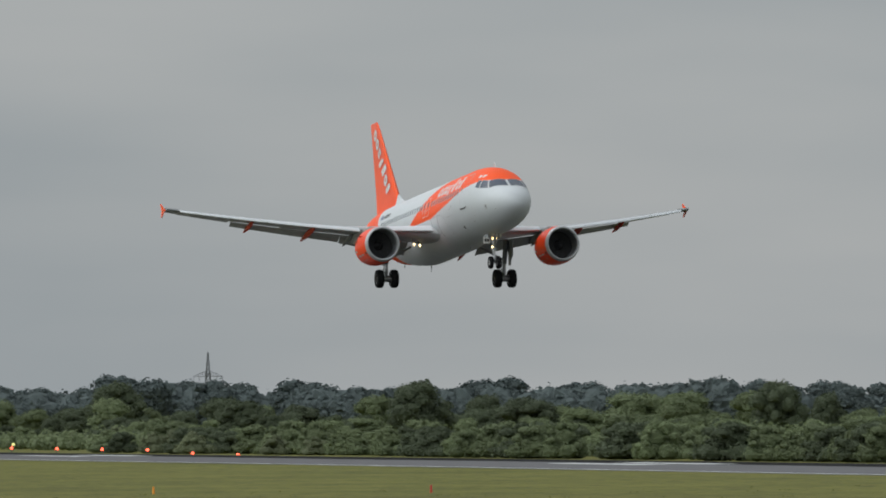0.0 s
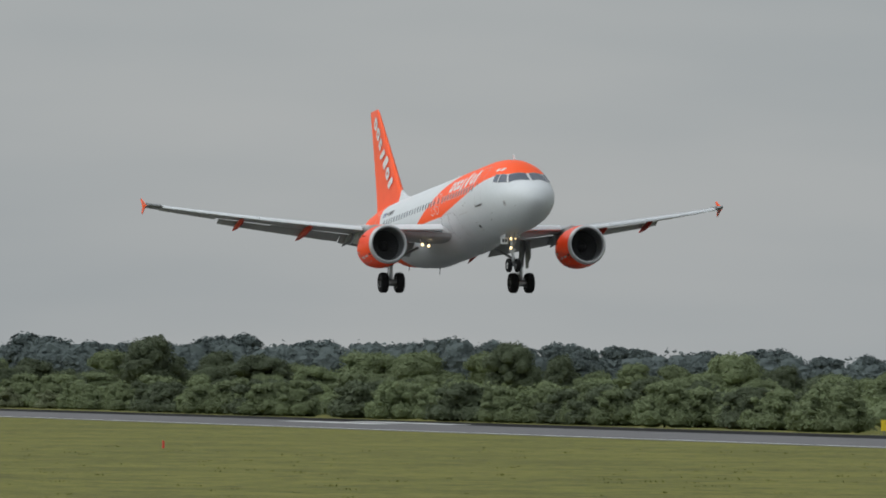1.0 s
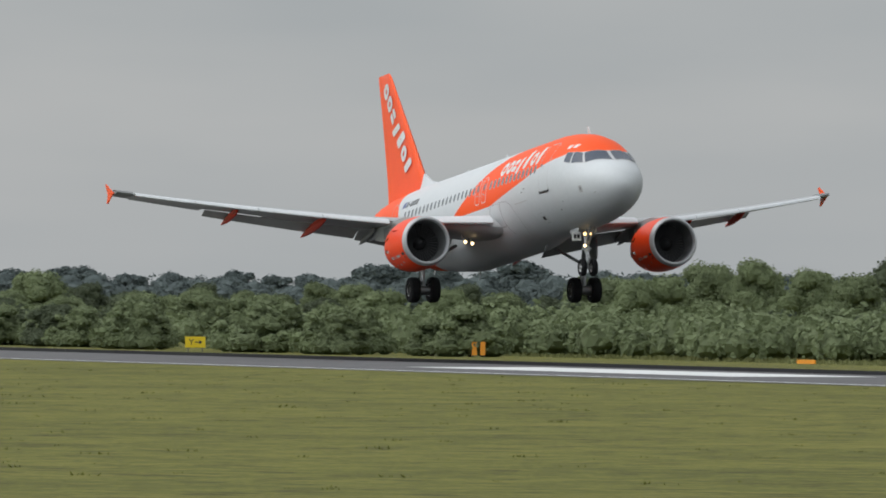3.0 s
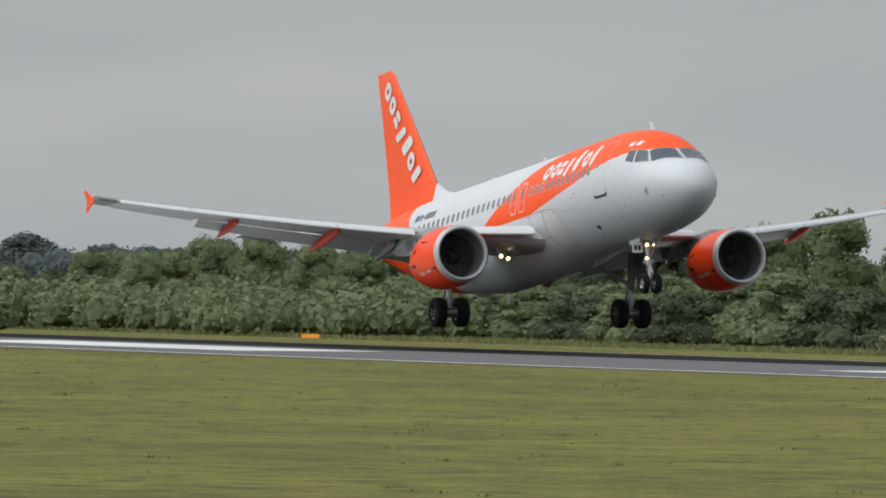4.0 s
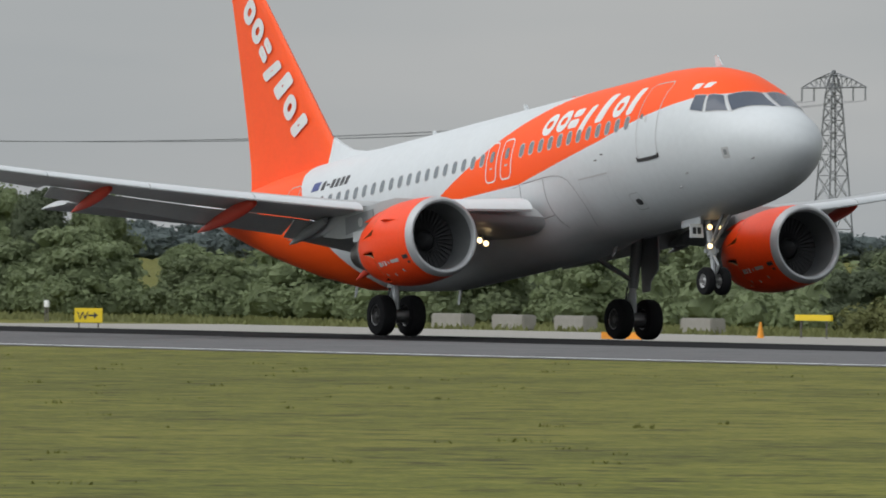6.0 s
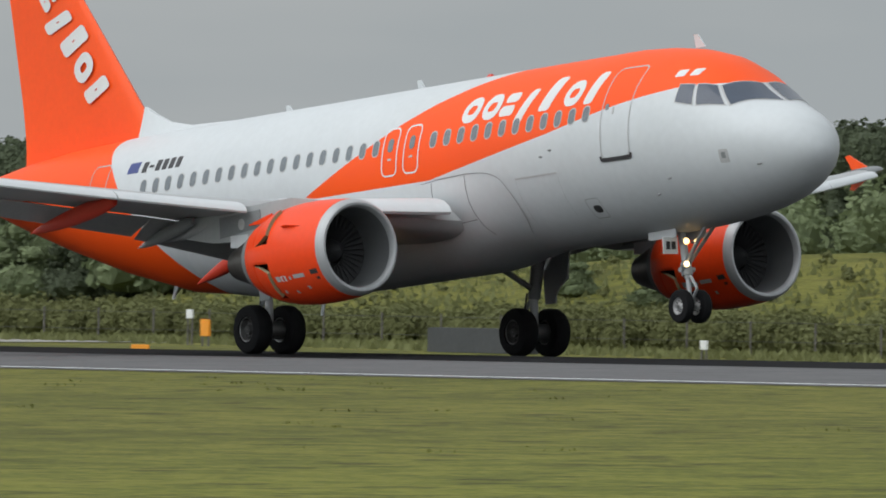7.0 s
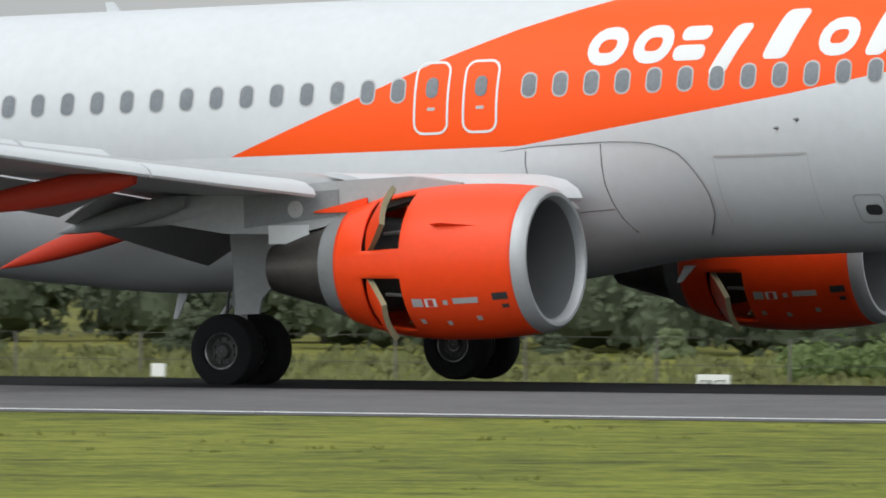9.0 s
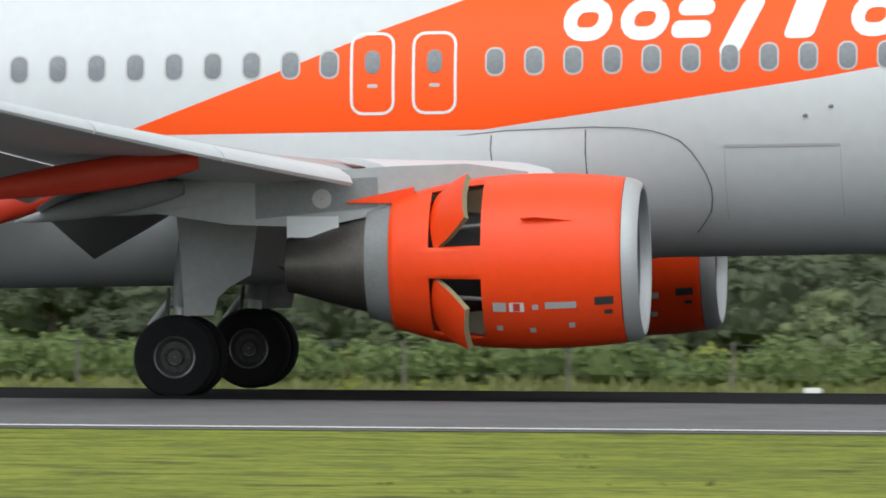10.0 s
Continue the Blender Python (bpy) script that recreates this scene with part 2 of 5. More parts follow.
def ramp_of(n, l, source, lo, hi, pts):
    """A value that follows straight pieces through pts (in, out), for inputs from lo to hi."""
    mr = n.new("ShaderNodeMapRange")
    mr.inputs["From Min"].default_value, mr.inputs["From Max"].default_value = lo, hi
    l.new(source, mr.inputs["Value"])
    cr = n.new("ShaderNodeValToRGB")
    vals = [v for _, v in pts]
    a, b = min(vals), max(vals)
    el = cr.color_ramp.elements
    while len(el) < len(pts):
        el.new(0.5)
    for e, (u, v) in zip(el, sorted(pts)):
        e.position = (u - lo) / (hi - lo)
        g = (v - a) / (b - a)
        e.color = (g, g, g, 1)
    back = n.new("ShaderNodeMapRange")
    back.inputs["To Min"].default_value, back.inputs["To Max"].default_value = a, b
    l.new(mr.outputs["Result"], cr.inputs["Fac"])
    l.new(cr.outputs["Color"], back.inputs["Value"])
    return back.outputs["Result"]


def livery_material():
    """White skin with an orange sweep over the nose and an orange rear."""
    m = mat("airliner_skin", WHITE, 0.48, vary=0.045, scale=0.6, coat=0.03, spec=0.25)
    n, l = m.node_tree.nodes, m.node_tree.links
    b = n["Principled BSDF"]
    tc = n.new("ShaderNodeTexCoord")
    sp = n.new("ShaderNodeSeparateXYZ")
    l.new(tc.outputs["Object"], sp.inputs["Vector"])

    def step(a, bb):
        q = n.new("ShaderNodeMath")
        q.operation = "GREATER_THAN"
        l.new(a, q.inputs[0])
        l.new(bb, q.inputs[1])
        return q.outputs[0]

    low = ramp_of(n, l, sp.outputs["X"], -2, 15, [(-2, 2.8), (2.5, 3.39), (5.77, 3.84), (8.62, 4.23), (10.66, 4.57), (11.9, 4.74), (13.0, 4.86), (14.2, 4.88), (15, 4.88)])
    upp = ramp_of(n, l, sp.outputs["Z"], 3.3, 6.1, [(3.3, -1.9), (3.72, -0.79), (4.12, 0.29), (4.49, 1.28), (4.99, 2.55), (5.4, 3.71), (5.71, 4.75), (6.1, 6.3)])
    rear = ramp_of(n, l, sp.outputs["Z"], 1.5, 6.4, [(1.5, -6.1), (2.4, -6.8), (3.6, -8.05), (4.87, -9.35), (5.7, -10.3), (6.4, -10.9)])
    front = n.new("ShaderNodeMath")
    front.operation = "MULTIPLY"
    l.new(step(sp.outputs["Z"], low), front.inputs[0])
    l.new(step(sp.outputs["X"], upp), front.inputs[1])
    tail = n.new("ShaderNodeMath")             # the tail end is white
    tail.operation = "GREATER_THAN"
    tail.inputs[1].default_value = -16.75
    l.new(sp.outputs["X"], tail.inputs[0])
    aft = n.new("ShaderNodeMath")
    aft.operation = "MULTIPLY"
    l.new(step(rear, sp.outputs["X"]), aft.inputs[0])
    l.new(tail.outputs[0], aft.inputs[1])
    both = n.new("ShaderNodeMath")
    both.operation = "MAXIMUM"
    l.new(front.outputs[0], both.inputs[0])
    l.new(aft.outputs[0], both.inputs[1])
    mx = n.new("ShaderNodeMix")
    mx.data_type = "RGBA"
    old = b.inputs["Base Color"].links[0].from_socket
    l.new(both.outputs[0], mx.inputs[0])
    l.new(old, mx.inputs[6])
    mx.inputs[7].default_value = (*ORANGE, 1)
    l.new(mx.outputs[2], b.inputs["Base Color"])
    return m


M_skin = livery_material()


# ---------------- mesh helpers ----------------
def obj(name, bm, material, parent=None, label="", smooth=True):
    me = bpy.data.meshes.new(name)
    bmesh.ops.recalc_face_normals(bm, faces=bm.faces[:])
    bm.to_mesh(me)
    bm.free()
    return mesh_obj(name, me, material, parent, label, smooth)


def mesh_obj(name, me, material, parent=None, label="", smooth=True):
    for k in (material if isinstance(material, (list, tuple)) else [material]):
        me.materials.append(k)
    if smooth:
        me.shade_smooth()
        me.set_sharp_from_angle(angle=radians(38))
    ob = new(name, me)
    ob.parent = parent
    if label:
        ob["label"] = label
    return ob


def part(name, bm, material, parent, label="", smooth=True):
    return obj(name, bm, material, parent, label, smooth)


def loft(rings, caps=True, bm=None, closed=True):
    bm = bm or bmesh.new()
    vs = [[bm.verts.new(p) for p in r] for r in rings]
    k = len(rings[0])
    for a, b in zip(vs, vs[1:]):
        for i in range(k if closed else k - 1):
            j = (i + 1) % k
            bm.faces.new((a[i], a[j], b[j], b[i]))
    if caps:
        bm.faces.new(vs[0])
        bm.faces.new(vs[-1])
    return bm


def revolve(profile, centre=(0, 0, 0), n=40, axis="x", bm=None, caps=False):
    rings = []
    for u, r in profile:
        ring = []
        for i in range(n):
            a = 2 * math.pi * i / n
            v = {"x": (u, r * math.cos(a), r * math.sin(a)), "y": (r * math.cos(a), u, r * math.sin(a)),
                 "z": (r * math.cos(a), r * math.sin(a), u)}[axis]
            ring.append(Vector(v) + Vector(centre))
        rings.append(ring)
    return loft(rings, caps, bm)


def rod(a, b, r0, r1=None, n=10, bm=None):
    a, b = Vector(a), Vector(b)
    r1 = r0 if r1 is None else r1
    q = (b - a).to_track_quat("Z", "Y")
    rings = [[p + q @ Vector((r * math.cos(2 * math.pi * i / n), r * math.sin(2 * math.pi * i / n), 0)) for i in range(n)]
             for p, r in ((a, r0), (b, r1))]
    return loft(rings, True, bm)


def slab(x0, x1, y0, y1, z0, z1, bevel=0.0, bm=None):
    own = bm is None
    bm = bm or bmesh.new()
    r = bmesh.ops.create_cube(bm, size=1)
    bmesh.ops.transform(bm, matrix=Matrix.Translation(((x0 + x1) / 2, (y0 + y1) / 2, (z0 + z1) / 2)) @ Matrix.Diagonal((x1 - x0, y1 - y0, z1 - z0, 1)), verts=r["verts"])
    if bevel and own:
        bmesh.ops.bevel(bm, geom=bm.edges[:], offset=bevel, segments=2, affect="EDGES")
    return bm


def plate(outline, thick, axis="y", at=0.0, bm=None):
    """A flat piece with that outline (in the two other axes) and thickness."""
    def put(p, t):
        return {"y": (p[0], t, p[1]), "x": (t, p[0], p[1]), "z": (p[0], p[1], t)}[axis]
    return loft([[put(p, at - thick / 2) for p in outline], [put(p, at + thick / 2) for p in outline]], True, bm)


def interp(x, xs, ys):
    return float(np.interp(x, xs, ys))


# ---------------- the airliner ----------------
# x forward from the main wheels, y to its left, z up from the ground under the wheels
NOSE = 16.38
F_D = [0, 0.06, 0.16, 0.32, 0.6, 1.0, 1.4, 1.8, 2.2, 2.75, 3.4, 4.2, 5.2, 6.2, 22.2, 24.5, 27, 29.5, 31.5, 33, 33.9, 34.3]
F_T = [3.22, 3.5, 3.68, 3.88, 4.1, 4.28, 4.44, 4.68, 4.96, 5.34, 5.64, 5.84, 5.97, 6.03, 6.04, 6.04, 6.01, 5.95, 5.82, 5.66, 5.52, 5.43]
F_B = [3.22, 2.98, 2.84, 2.68, 2.48, 2.29, 2.16, 2.07, 2.0, 1.93, 1.87, 1.83, 1.8, 1.79, 1.79, 2.05, 2.65, 3.4, 4.05, 4.58, 4.9, 5.05]
F_W = [0, 0.3, 0.47, 0.67, 0.9, 1.14, 1.31, 1.45, 1.57, 1.69, 1.8, 1.89, 1.955, 1.975, 1.975, 1.93, 1.7, 1.32, 0.92, 0.58, 0.36, 0.2]
F_C = [3.22, 3.23, 3.26, 3.3, 3.36, 3.43, 3.49, 3.55, 3.6, 3.68, 3.76, 3.84, 3.91, 3.93, 3.93, 4.03, 4.3, 4.65, 4.95, 5.12, 5.21, 5.24]


def section(x):
    d = NOSE - x
    return [interp(d, F_D, a) for a in (F_T, F_B, F_W, F_C)]


def hull(x, a, off=0.0):
    """The skin at x, a degrees round from the top towards the right side (y < 0)."""
    zt, zb, w, c = section(x)
    ca, sa = math.cos(radians(a)), math.sin(radians(a))
    return Vector((x, -(w + off) * sa, c + ((zt - c) if ca > 0 else (c - zb)) * ca + off * ca))


def hull_side(x, z, side=-1, off=0.0):
    """The skin at x and height z on one side."""
    zt, zb, w, c = section(x)
    h = (zt - c) if z > c else (c - zb)
    k = max(-0.999, min(0.999, (z - c) / h))
    y = w * math.sqrt(1 - k * k)
    nrm = Vector((0, y / (w * w), (z - c) / (h * h))).normalized()
    return Vector((x, side * (y + off * nrm.y), z + off * nrm.z))


def dense(path, closed, most=0.09):
    """The same path with no step longer than most."""
    out = []
    for i in range(len(path) if closed else len(path) - 1):
        a, b = path[i], path[(i + 1) % len(path)]
        k = max(1, math.ceil(math.hypot(b[0] - a[0], b[1] - a[1]) / most))
        out += [(a[0] + (b[0] - a[0]) * j / k, a[1] + (b[1] - a[1]) * j / k) for j in range(k)]
    return out if closed else out + [path[-1]]


def skin_patch(outline, side=-1, off=0.006, depth=0.0, bm=None):
    """A panel on the skin: an outline in (x, z), filled from its middle, laid on the hull and turned in at its rim."""
    bm = bm or bmesh.new()
    outline = dense(outline, True)
    cx, cz = sum(p[0] for p in outline) / len(outline), sum(p[1] for p in outline) / len(outline)
    rings = []
    for k in (1.0, 0.66, 0.33):
        rings.append([bm.verts.new(hull_side(cx + (x - cx) * k, cz + (z - cz) * k, side, off)) for x, z in outline])
    rim = [bm.verts.new(hull_side(x, z, side, off - 0.02)) for x, z in outline]
    mid = bm.verts.new(hull_side(cx, cz, side, off))
    n = len(outline)
    for a, b in ((rim, rings[0]), (rings[0], rings[1]), (rings[1], rings[2])):
        for i in range(n):
            bm.faces.new((a[i], a[(i + 1) % n], b[(i + 1) % n], b[i]))
    for i in range(n):
        bm.faces.new((rings[2][i], rings[2][(i + 1) % n], mid))
    return bm


def skin_strip(path, width, side=-1, off=0.008, closed=False, bm=None):
    """A thin raised line along a path in (x, z) on the skin."""
    bm = bm or bmesh.new()
    path = dense(path, closed)
    n = len(path)
    inner, outer = [], []
    for i in range(n):
        a = path[(i - 1) % n] if (closed or i) else path[i]
        b = path[(i + 1) % n] if (closed or i < n - 1) else path[i]
        d = Vector((b[0] - a[0], b[1] - a[1])).normalized()
        nx, nz = -d.y * width / 2, d.x * width / 2
        inner.append(bm.verts.new(hull_side(path[i][0] + nx, path[i][1] + nz, side, off)))
        outer.append(bm.verts.new(hull_side(path[i][0] - nx, path[i][1] - nz, side, off)))
    for i in range(n if closed else n - 1):
        j = (i + 1) % n
        bm.faces.new((inner[i], inner[j], outer[j], outer[i]))
    return bm


def rounded(cx, cz, w, h, r, lean=0.0, k=4):
    """A rounded rectangle in (x, z), leaning by that many metres of x to a metre of z."""
    out = []
    for sx, sz, a0 in ((1, 1, 0), (-1, 1, 90), (-1, -1, 180), (1, -1, 270)):
        for i in range(k + 1):
            a = radians(a0 + 90 * i / k)
            x, z = sx * (w / 2 - r) + r * math.cos(a), sz * (h / 2 - r) + r * math.sin(a)
            out.append((cx + x + lean * z, cz + z))
    return out


def build_fuselage(plane):
    ds = sorted(set(F_D + [0.02, 0.1, 0.24, 0.45, 0.8, 1.2, 1.6, 2.0, 2.45, 3.05, 3.8, 4.7] + [6.2 + i for i in range(1, 16)] + [23.3, 25.7, 28.2, 30.5, 32.3]))
    rings = []
    for d in ds[1:]:
        rings.append([hull(NOSE - d, 360 * i / 64) for i in range(64)])
    bm = loft(rings, False)
    tip = bm.verts.new((NOSE, 0, 3.22))
    bm.verts.ensure_lookup_table()
    for i in range(64):
        bm.faces.new((bm.verts[(i + 1) % 64], bm.verts[i], tip))
    last = len(rings) - 1
    bm.faces.new([bm.verts[last * 64 + i] for i in range(64)])
    body = part("fuselage", bm, M_skin, plane, "glossy white fuselage with orange nose sweep and orange rear")
    # tail end exhaust
    part("exhaust_pipe", revolve([(-17.75, 0.3), (-18.05, 0.2), (-18.06, 0.14), (-17.8, 0.12)], (0, 0, 5.23), 20), M_steel, body)
    # belly fairing: flush with the skin along its upper and front edges, swelling below
    edge_z = [1.79, 2.15, 2.45, 2.75, 3.1, 3.4, 3.55, 3.61]
    edge_x = [6.2, 6.85, 7.08, 7.1, 6.95, 6.7, 6.3, 5.5]

    def fair(x, a):
        zt, zb, w, c = section(x)
        z = c + (c - zb) * min(0.0, math.cos(radians(a)))
        front = interp(z, edge_z, edge_x)
        u = min(1, max(0, (front - x) / 2.6))
        v = min(1, max(0, (x + 6.4) / 3.5))
        low = min(1, max(0, (3.6 - z) / 1.1))
        swell = 0.012 + (0.16 + 0.12 * min(1, max(0, (2.6 - z) / 0.8))) * u * u * (3 - 2 * u) * v * v * (3 - 2 * v) * low
        return hull(x, a, swell)

    rings = []
    for k in range(45):
        a = 99 + 162 * k / 44
        z = 3.93 + 2.14 * math.cos(radians(a))
        front = interp(z, edge_z, edge_x)
        rings.append([fair(front + (-6.5 - front) * (i / 48) ** 1.25, a) for i in range(49)])
    part("belly_fairing", loft(rings, False, closed=False), M_white, plane, "white rounded belly fairing")

    def fair_line(pts, sd):
        q = [Vector((1, -sd, 1)) * fair(x, a) for x, a in pts]
        bm = bmesh.new()
        for p0, p1 in zip(q, q[1:]):
            rod(p0, p1, 0.011, n=6, bm=bm)
        return bm
    for sd in (-1, 1):
        part("fairing_joint", skin_strip([(3.0, 3.46), (4.3, 3.58), (5.5, 3.61), (6.0, 3.59), (6.3, 3.55), (6.52, 3.48), (6.7, 3.4), (6.84, 3.26), (6.95, 3.1), (7.04, 2.94), (7.1, 2.75), (7.1, 2.6), (7.08, 2.45), (6.98, 2.3), (6.85, 2.15)], 0.015, sd, 0.022), M_line, body)
        part("panel_joint", fair_line([(5.4, 99.5), (5.39, 108), (5.4, 116), (5.46, 124), (5.56, 132), (5.7, 140)], sd), M_line, body)
        part("panel_joint", fair_line([(4.3, 128), (4.8, 127.6), (5.46, 127.2)], sd), M_line, body)
        part("panel_joint", fair_line([(4.1, 101), (4.08, 106), (4.1, 112)], sd), M_line, body)
    # cabin windows
    xs = [4.16 + 0.54 * i for i in range(12)] + [1.86 - 0.54 * i for i in range(19)]
    for sd in (-1, 1):
        for x in xs:
            w = part("cabin_window", skin_patch(rounded(x, 4.53, 0.275, 0.4, 0.12), sd, 0.004), M_seal, body, "rounded cabin window")
            part("pane", skin_patch(rounded(x, 4.53, 0.225, 0.345, 0.1), sd, 0.009), M_pane, w)
        for x in (2.46, 3.32):
            door = part("emergency_exit", skin_strip(rounded(x, 4.39, 0.58, 1.1, 0.16), 0.04, sd, closed=True), M_logo, body, "outlined overwing exit")
            part("pane", skin_patch(rounded(x, 4.55, 0.21, 0.32, 0.1), sd, 0.009), M_pane, door)
            part("latch", skin_patch(rounded(x, 4.22, 0.14, 0.05, 0.02), sd, 0.008), M_seal, door)
        door = part("passenger_door", skin_strip(rounded(11.2, 4.48, 1.0, 2.05, 0.16, lean=-0.0), 0.03, sd, closed=True), M_seal, body, "outlined forward passenger door")
        part("door_sill", skin_strip([(10.66, 3.52), (10.68, 3.44), (10.9, 3.43), (11.5, 3.43), (11.72, 3.44), (11.74, 3.52)], 0.09, sd, 0.02), M_black, door)
        part("pane", skin_patch(rounded(10.86, 4.62, 0.13, 0.15, 0.06), sd, 0.009), M_pane, door)
        part("handle", skin_patch(rounded(11.1, 4.52, 0.06, 0.16, 0.02), sd, 0.009), M_seal, door)
        part("aft_service_door", skin_strip(rounded(-10.1, 4.5, 0.8, 1.5, 0.14), 0.03, sd, closed=True), M_seal, body)
        hold = part("cargo_door", skin_strip([(7.3, 3.32), (8.9, 3.32)], 0.035, sd, 0.012), M_seal, body)
        part("panel_joint", skin_strip([(7.3, 3.27), (7.3, 2.3)], 0.007, sd, 0.005), M_grey, hold)
        part("panel_joint", skin_strip([(8.9, 3.27), (8.9, 2.3)], 0.007, sd, 0.005), M_grey, hold)
        part("static_port", skin_patch(rounded(14.55, 3.18, 0.24, 0.3, 0.03), sd, 0.006), M_seal, body, "riveted square static port plate")
        part("port_face", skin_patch(rounded(14.55, 3.2, 0.11, 0.14, 0.02), sd, 0.01), M_grey_dark, body)
        hatch = part("outflow_panel", skin_strip(rounded(9.75, 2.45, 0.5, 0.42, 0.07), 0.02, sd, closed=True), M_grey, body)
        part("outflow_valve", skin_patch(rounded(9.78, 2.43, 0.27, 0.15, 0.07), sd, 0.012), M_dark, hatch)
        for x, z in ((8.45, 3.72), (8.8, 3.84), (12.8, 2.85), (12.2, 2.55), (15.4, 2.95)):
            part("probe", rod(hull_side(x, z, sd, -0.02), hull_side(x - 0.04, z, sd, 0.06), 0.03, 0.015, 8), M_steel, body)
    # registration and flag, as bars
    part("flag", skin_patch(rounded(-8.55, 5.06, 0.5, 0.26, 0.01), -1, 0.006), M_blue, body)
    for i in range(6):
        part("marking_bar", skin_patch(rounded(-8.02 + 0.29 * i, 5.03, 0.2, 0.26 if i != 1 else 0.06, 0.02), -1, 0.006), M_black, body)
    # cockpit glass
    def pane(corners, name="windscreen"):
        n = 6
        (a, b, c, d) = corners            # top aft, top fore, bottom fore, bottom aft in (x, degrees from the top)
        grid = []
        for i in range(n + 1):
            u = i / n
            row = []
            for j in range(n + 1):
                v = j / n
                x = (a[0] * (1 - u) + b[0] * u) * (1 - v) + (d[0] * (1 - u) + c[0] * u) * v
                g = (a[1] * (1 - u) + b[1] * u) * (1 - v) + (d[1] * (1 - u) + c[1] * u) * v
                row.append((x, g))
            grid.append(row)
        return grid
    for sd in (1, -1):
        for name, cs in (("windscreen", [(14.0, 36), (14.34, 3.0), (15.1, 3.5), (14.5, 49)]),
                         ("side_windscreen", [(13.5, 46), (13.92, 38.5), (14.38, 52), (13.72, 63)]),
                         ("side_window", [(13.05, 51), (13.42, 47), (13.6, 64), (13.1, 65)])):
            grid = pane(cs)
            def sheet(off, grow):
                bm = bmesh.new()
                m = len(grid) - 1
                mx = sum(q[0] for r in grid for q in r) / ((m + 1) ** 2)
                mg = sum(q[1] for r in grid for q in r) / ((m + 1) ** 2)
                vs = [[bm.verts.new(Vector((1, sd, 1)) * hull(mx + (q[0] - mx) * grow, mg + (q[1] - mg) * grow, off)) for q in r] for r in grid]
                for i in range(m):
                    for j in range(m):
                        bm.faces.new((vs[i][j], vs[i + 1][j], vs[i + 1][j + 1], vs[i][j + 1]))
                return bm
            fr = part(name, sheet(0.006, 1.1), M_seal, body, "dark cockpit window")
            part("pane", sheet(0.014, 1.0), M_glass, fr)
    # brand name as plain white shapes
    for x, z in ((5.43, 5.08), (6.22, 5.08), (9.4, 5.08)):
        part("brand_ring", skin_strip(rounded(x, z, 0.48, 0.4, 0.19, lean=0.15), 0.19, -1, closed=True), M_logo, body, "plain white brand shape")
    for x, z, w, h, lean in ((6.93, 5.23, 0.5, 0.22, 0.1), (6.86, 4.93, 0.54, 0.24, 0.1), (7.56, 4.96, 0.3, 0.78, 0.5), (8.46, 5.16, 0.42, 0.76, 0.35), (10.14, 5.13, 0.34, 0.72, 0.3)):
        part("brand_bar", skin_patch(rounded(x, z, w, h, 0.1, lean=lean), -1, 0.006), M_logo, body, "plain white brand shape")
    for x, w in ((12.85, 0.26), (13.2, 0.2)):
        part("marking_bar", skin_patch(rounded(x, 5.2, w, 0.16, 0.03), -1, 0.006), M_logo, body)
    # aerials and beacon on the roof
    for x, h in ((12.0, 0.26), (1.2, 0.3), (-4.2, 0.24)):
        part("aerial", plate([(x + 0.18, 5.9), (x - 0.16, 5.9), (x - 0.22, 5.95 + h), (x - 0.08, 5.95 + h)], 0.04), M_white, body, "white blade aerial")
    part("beacon", revolve([(5.9, 0.12), (6.05, 0.1), (6.11, 0.05)], (3.9, 0, 0), 12, "z", caps=True), M_red, body, "red beacon")
    part("satellite_cover", loft([[(x, w * math.cos(2 * math.pi * i / 16), 5.95 + h * math.sin(2 * math.pi * i / 16)) for i in range(16)] for x, w, h in ((1.9, 0.1, 0.02), (1.4, 0.4, 0.08), (0.6, 0.4, 0.08), (0.1, 0.1, 0.02))]), M_white, body)
    for x, l in ((-9.2, 0.3), (6.0, 0.18), (-3.0, 0.45)):
        zb = section(x)[1] if x < -6 else (1.6 if x > 5 else 1.55)
        part("drain_mast", plate([(x, zb + 0.08), (x - 0.2, zb + 0.08), (x - 0.34, zb - l), (x - 0.26, zb - l)], 0.03), M_white if x < 0 else M_grey_dark, body)
    return body


def foil(xle, xte, y, z, t, droop=0.0, n=12):
    """An aerofoil section between two x at one span place."""
    c = xle - xte
    up, dn = [], []
    for i in range(n + 1):
        u = (1 - math.cos(math.pi * i / n)) / 2
        th = t * c * (2.97 * math.sqrt(u) - 1.26 * u - 3.516 * u * u + 2.843 * u ** 3 - 1.036 * u ** 4)
        cam_ = 0.018 * c * math.sin(math.pi * u)
        zz = z - droop * u * c
        up.append((xle - u * c, y, zz + cam_ + th))
        dn.append((xle - u * c, y, zz + cam_ - th * 0.85))
    return up + dn[-2:0:-1]


def wing_z(y):
    s = abs(y) - 2.0
    return 2.62 + 0.122 * s + 0.0027 * s * s


def wing_le(y):
    a = abs(y)
    return -3.15 + 0.51 * (16.8 - a) + (0.12 * (5.0 - a) if a < 5 else 0)


def wing_te(y):
    return interp(abs(y), [1.5, 6.4, 16.8], [-1.7, -1.75, -4.65])


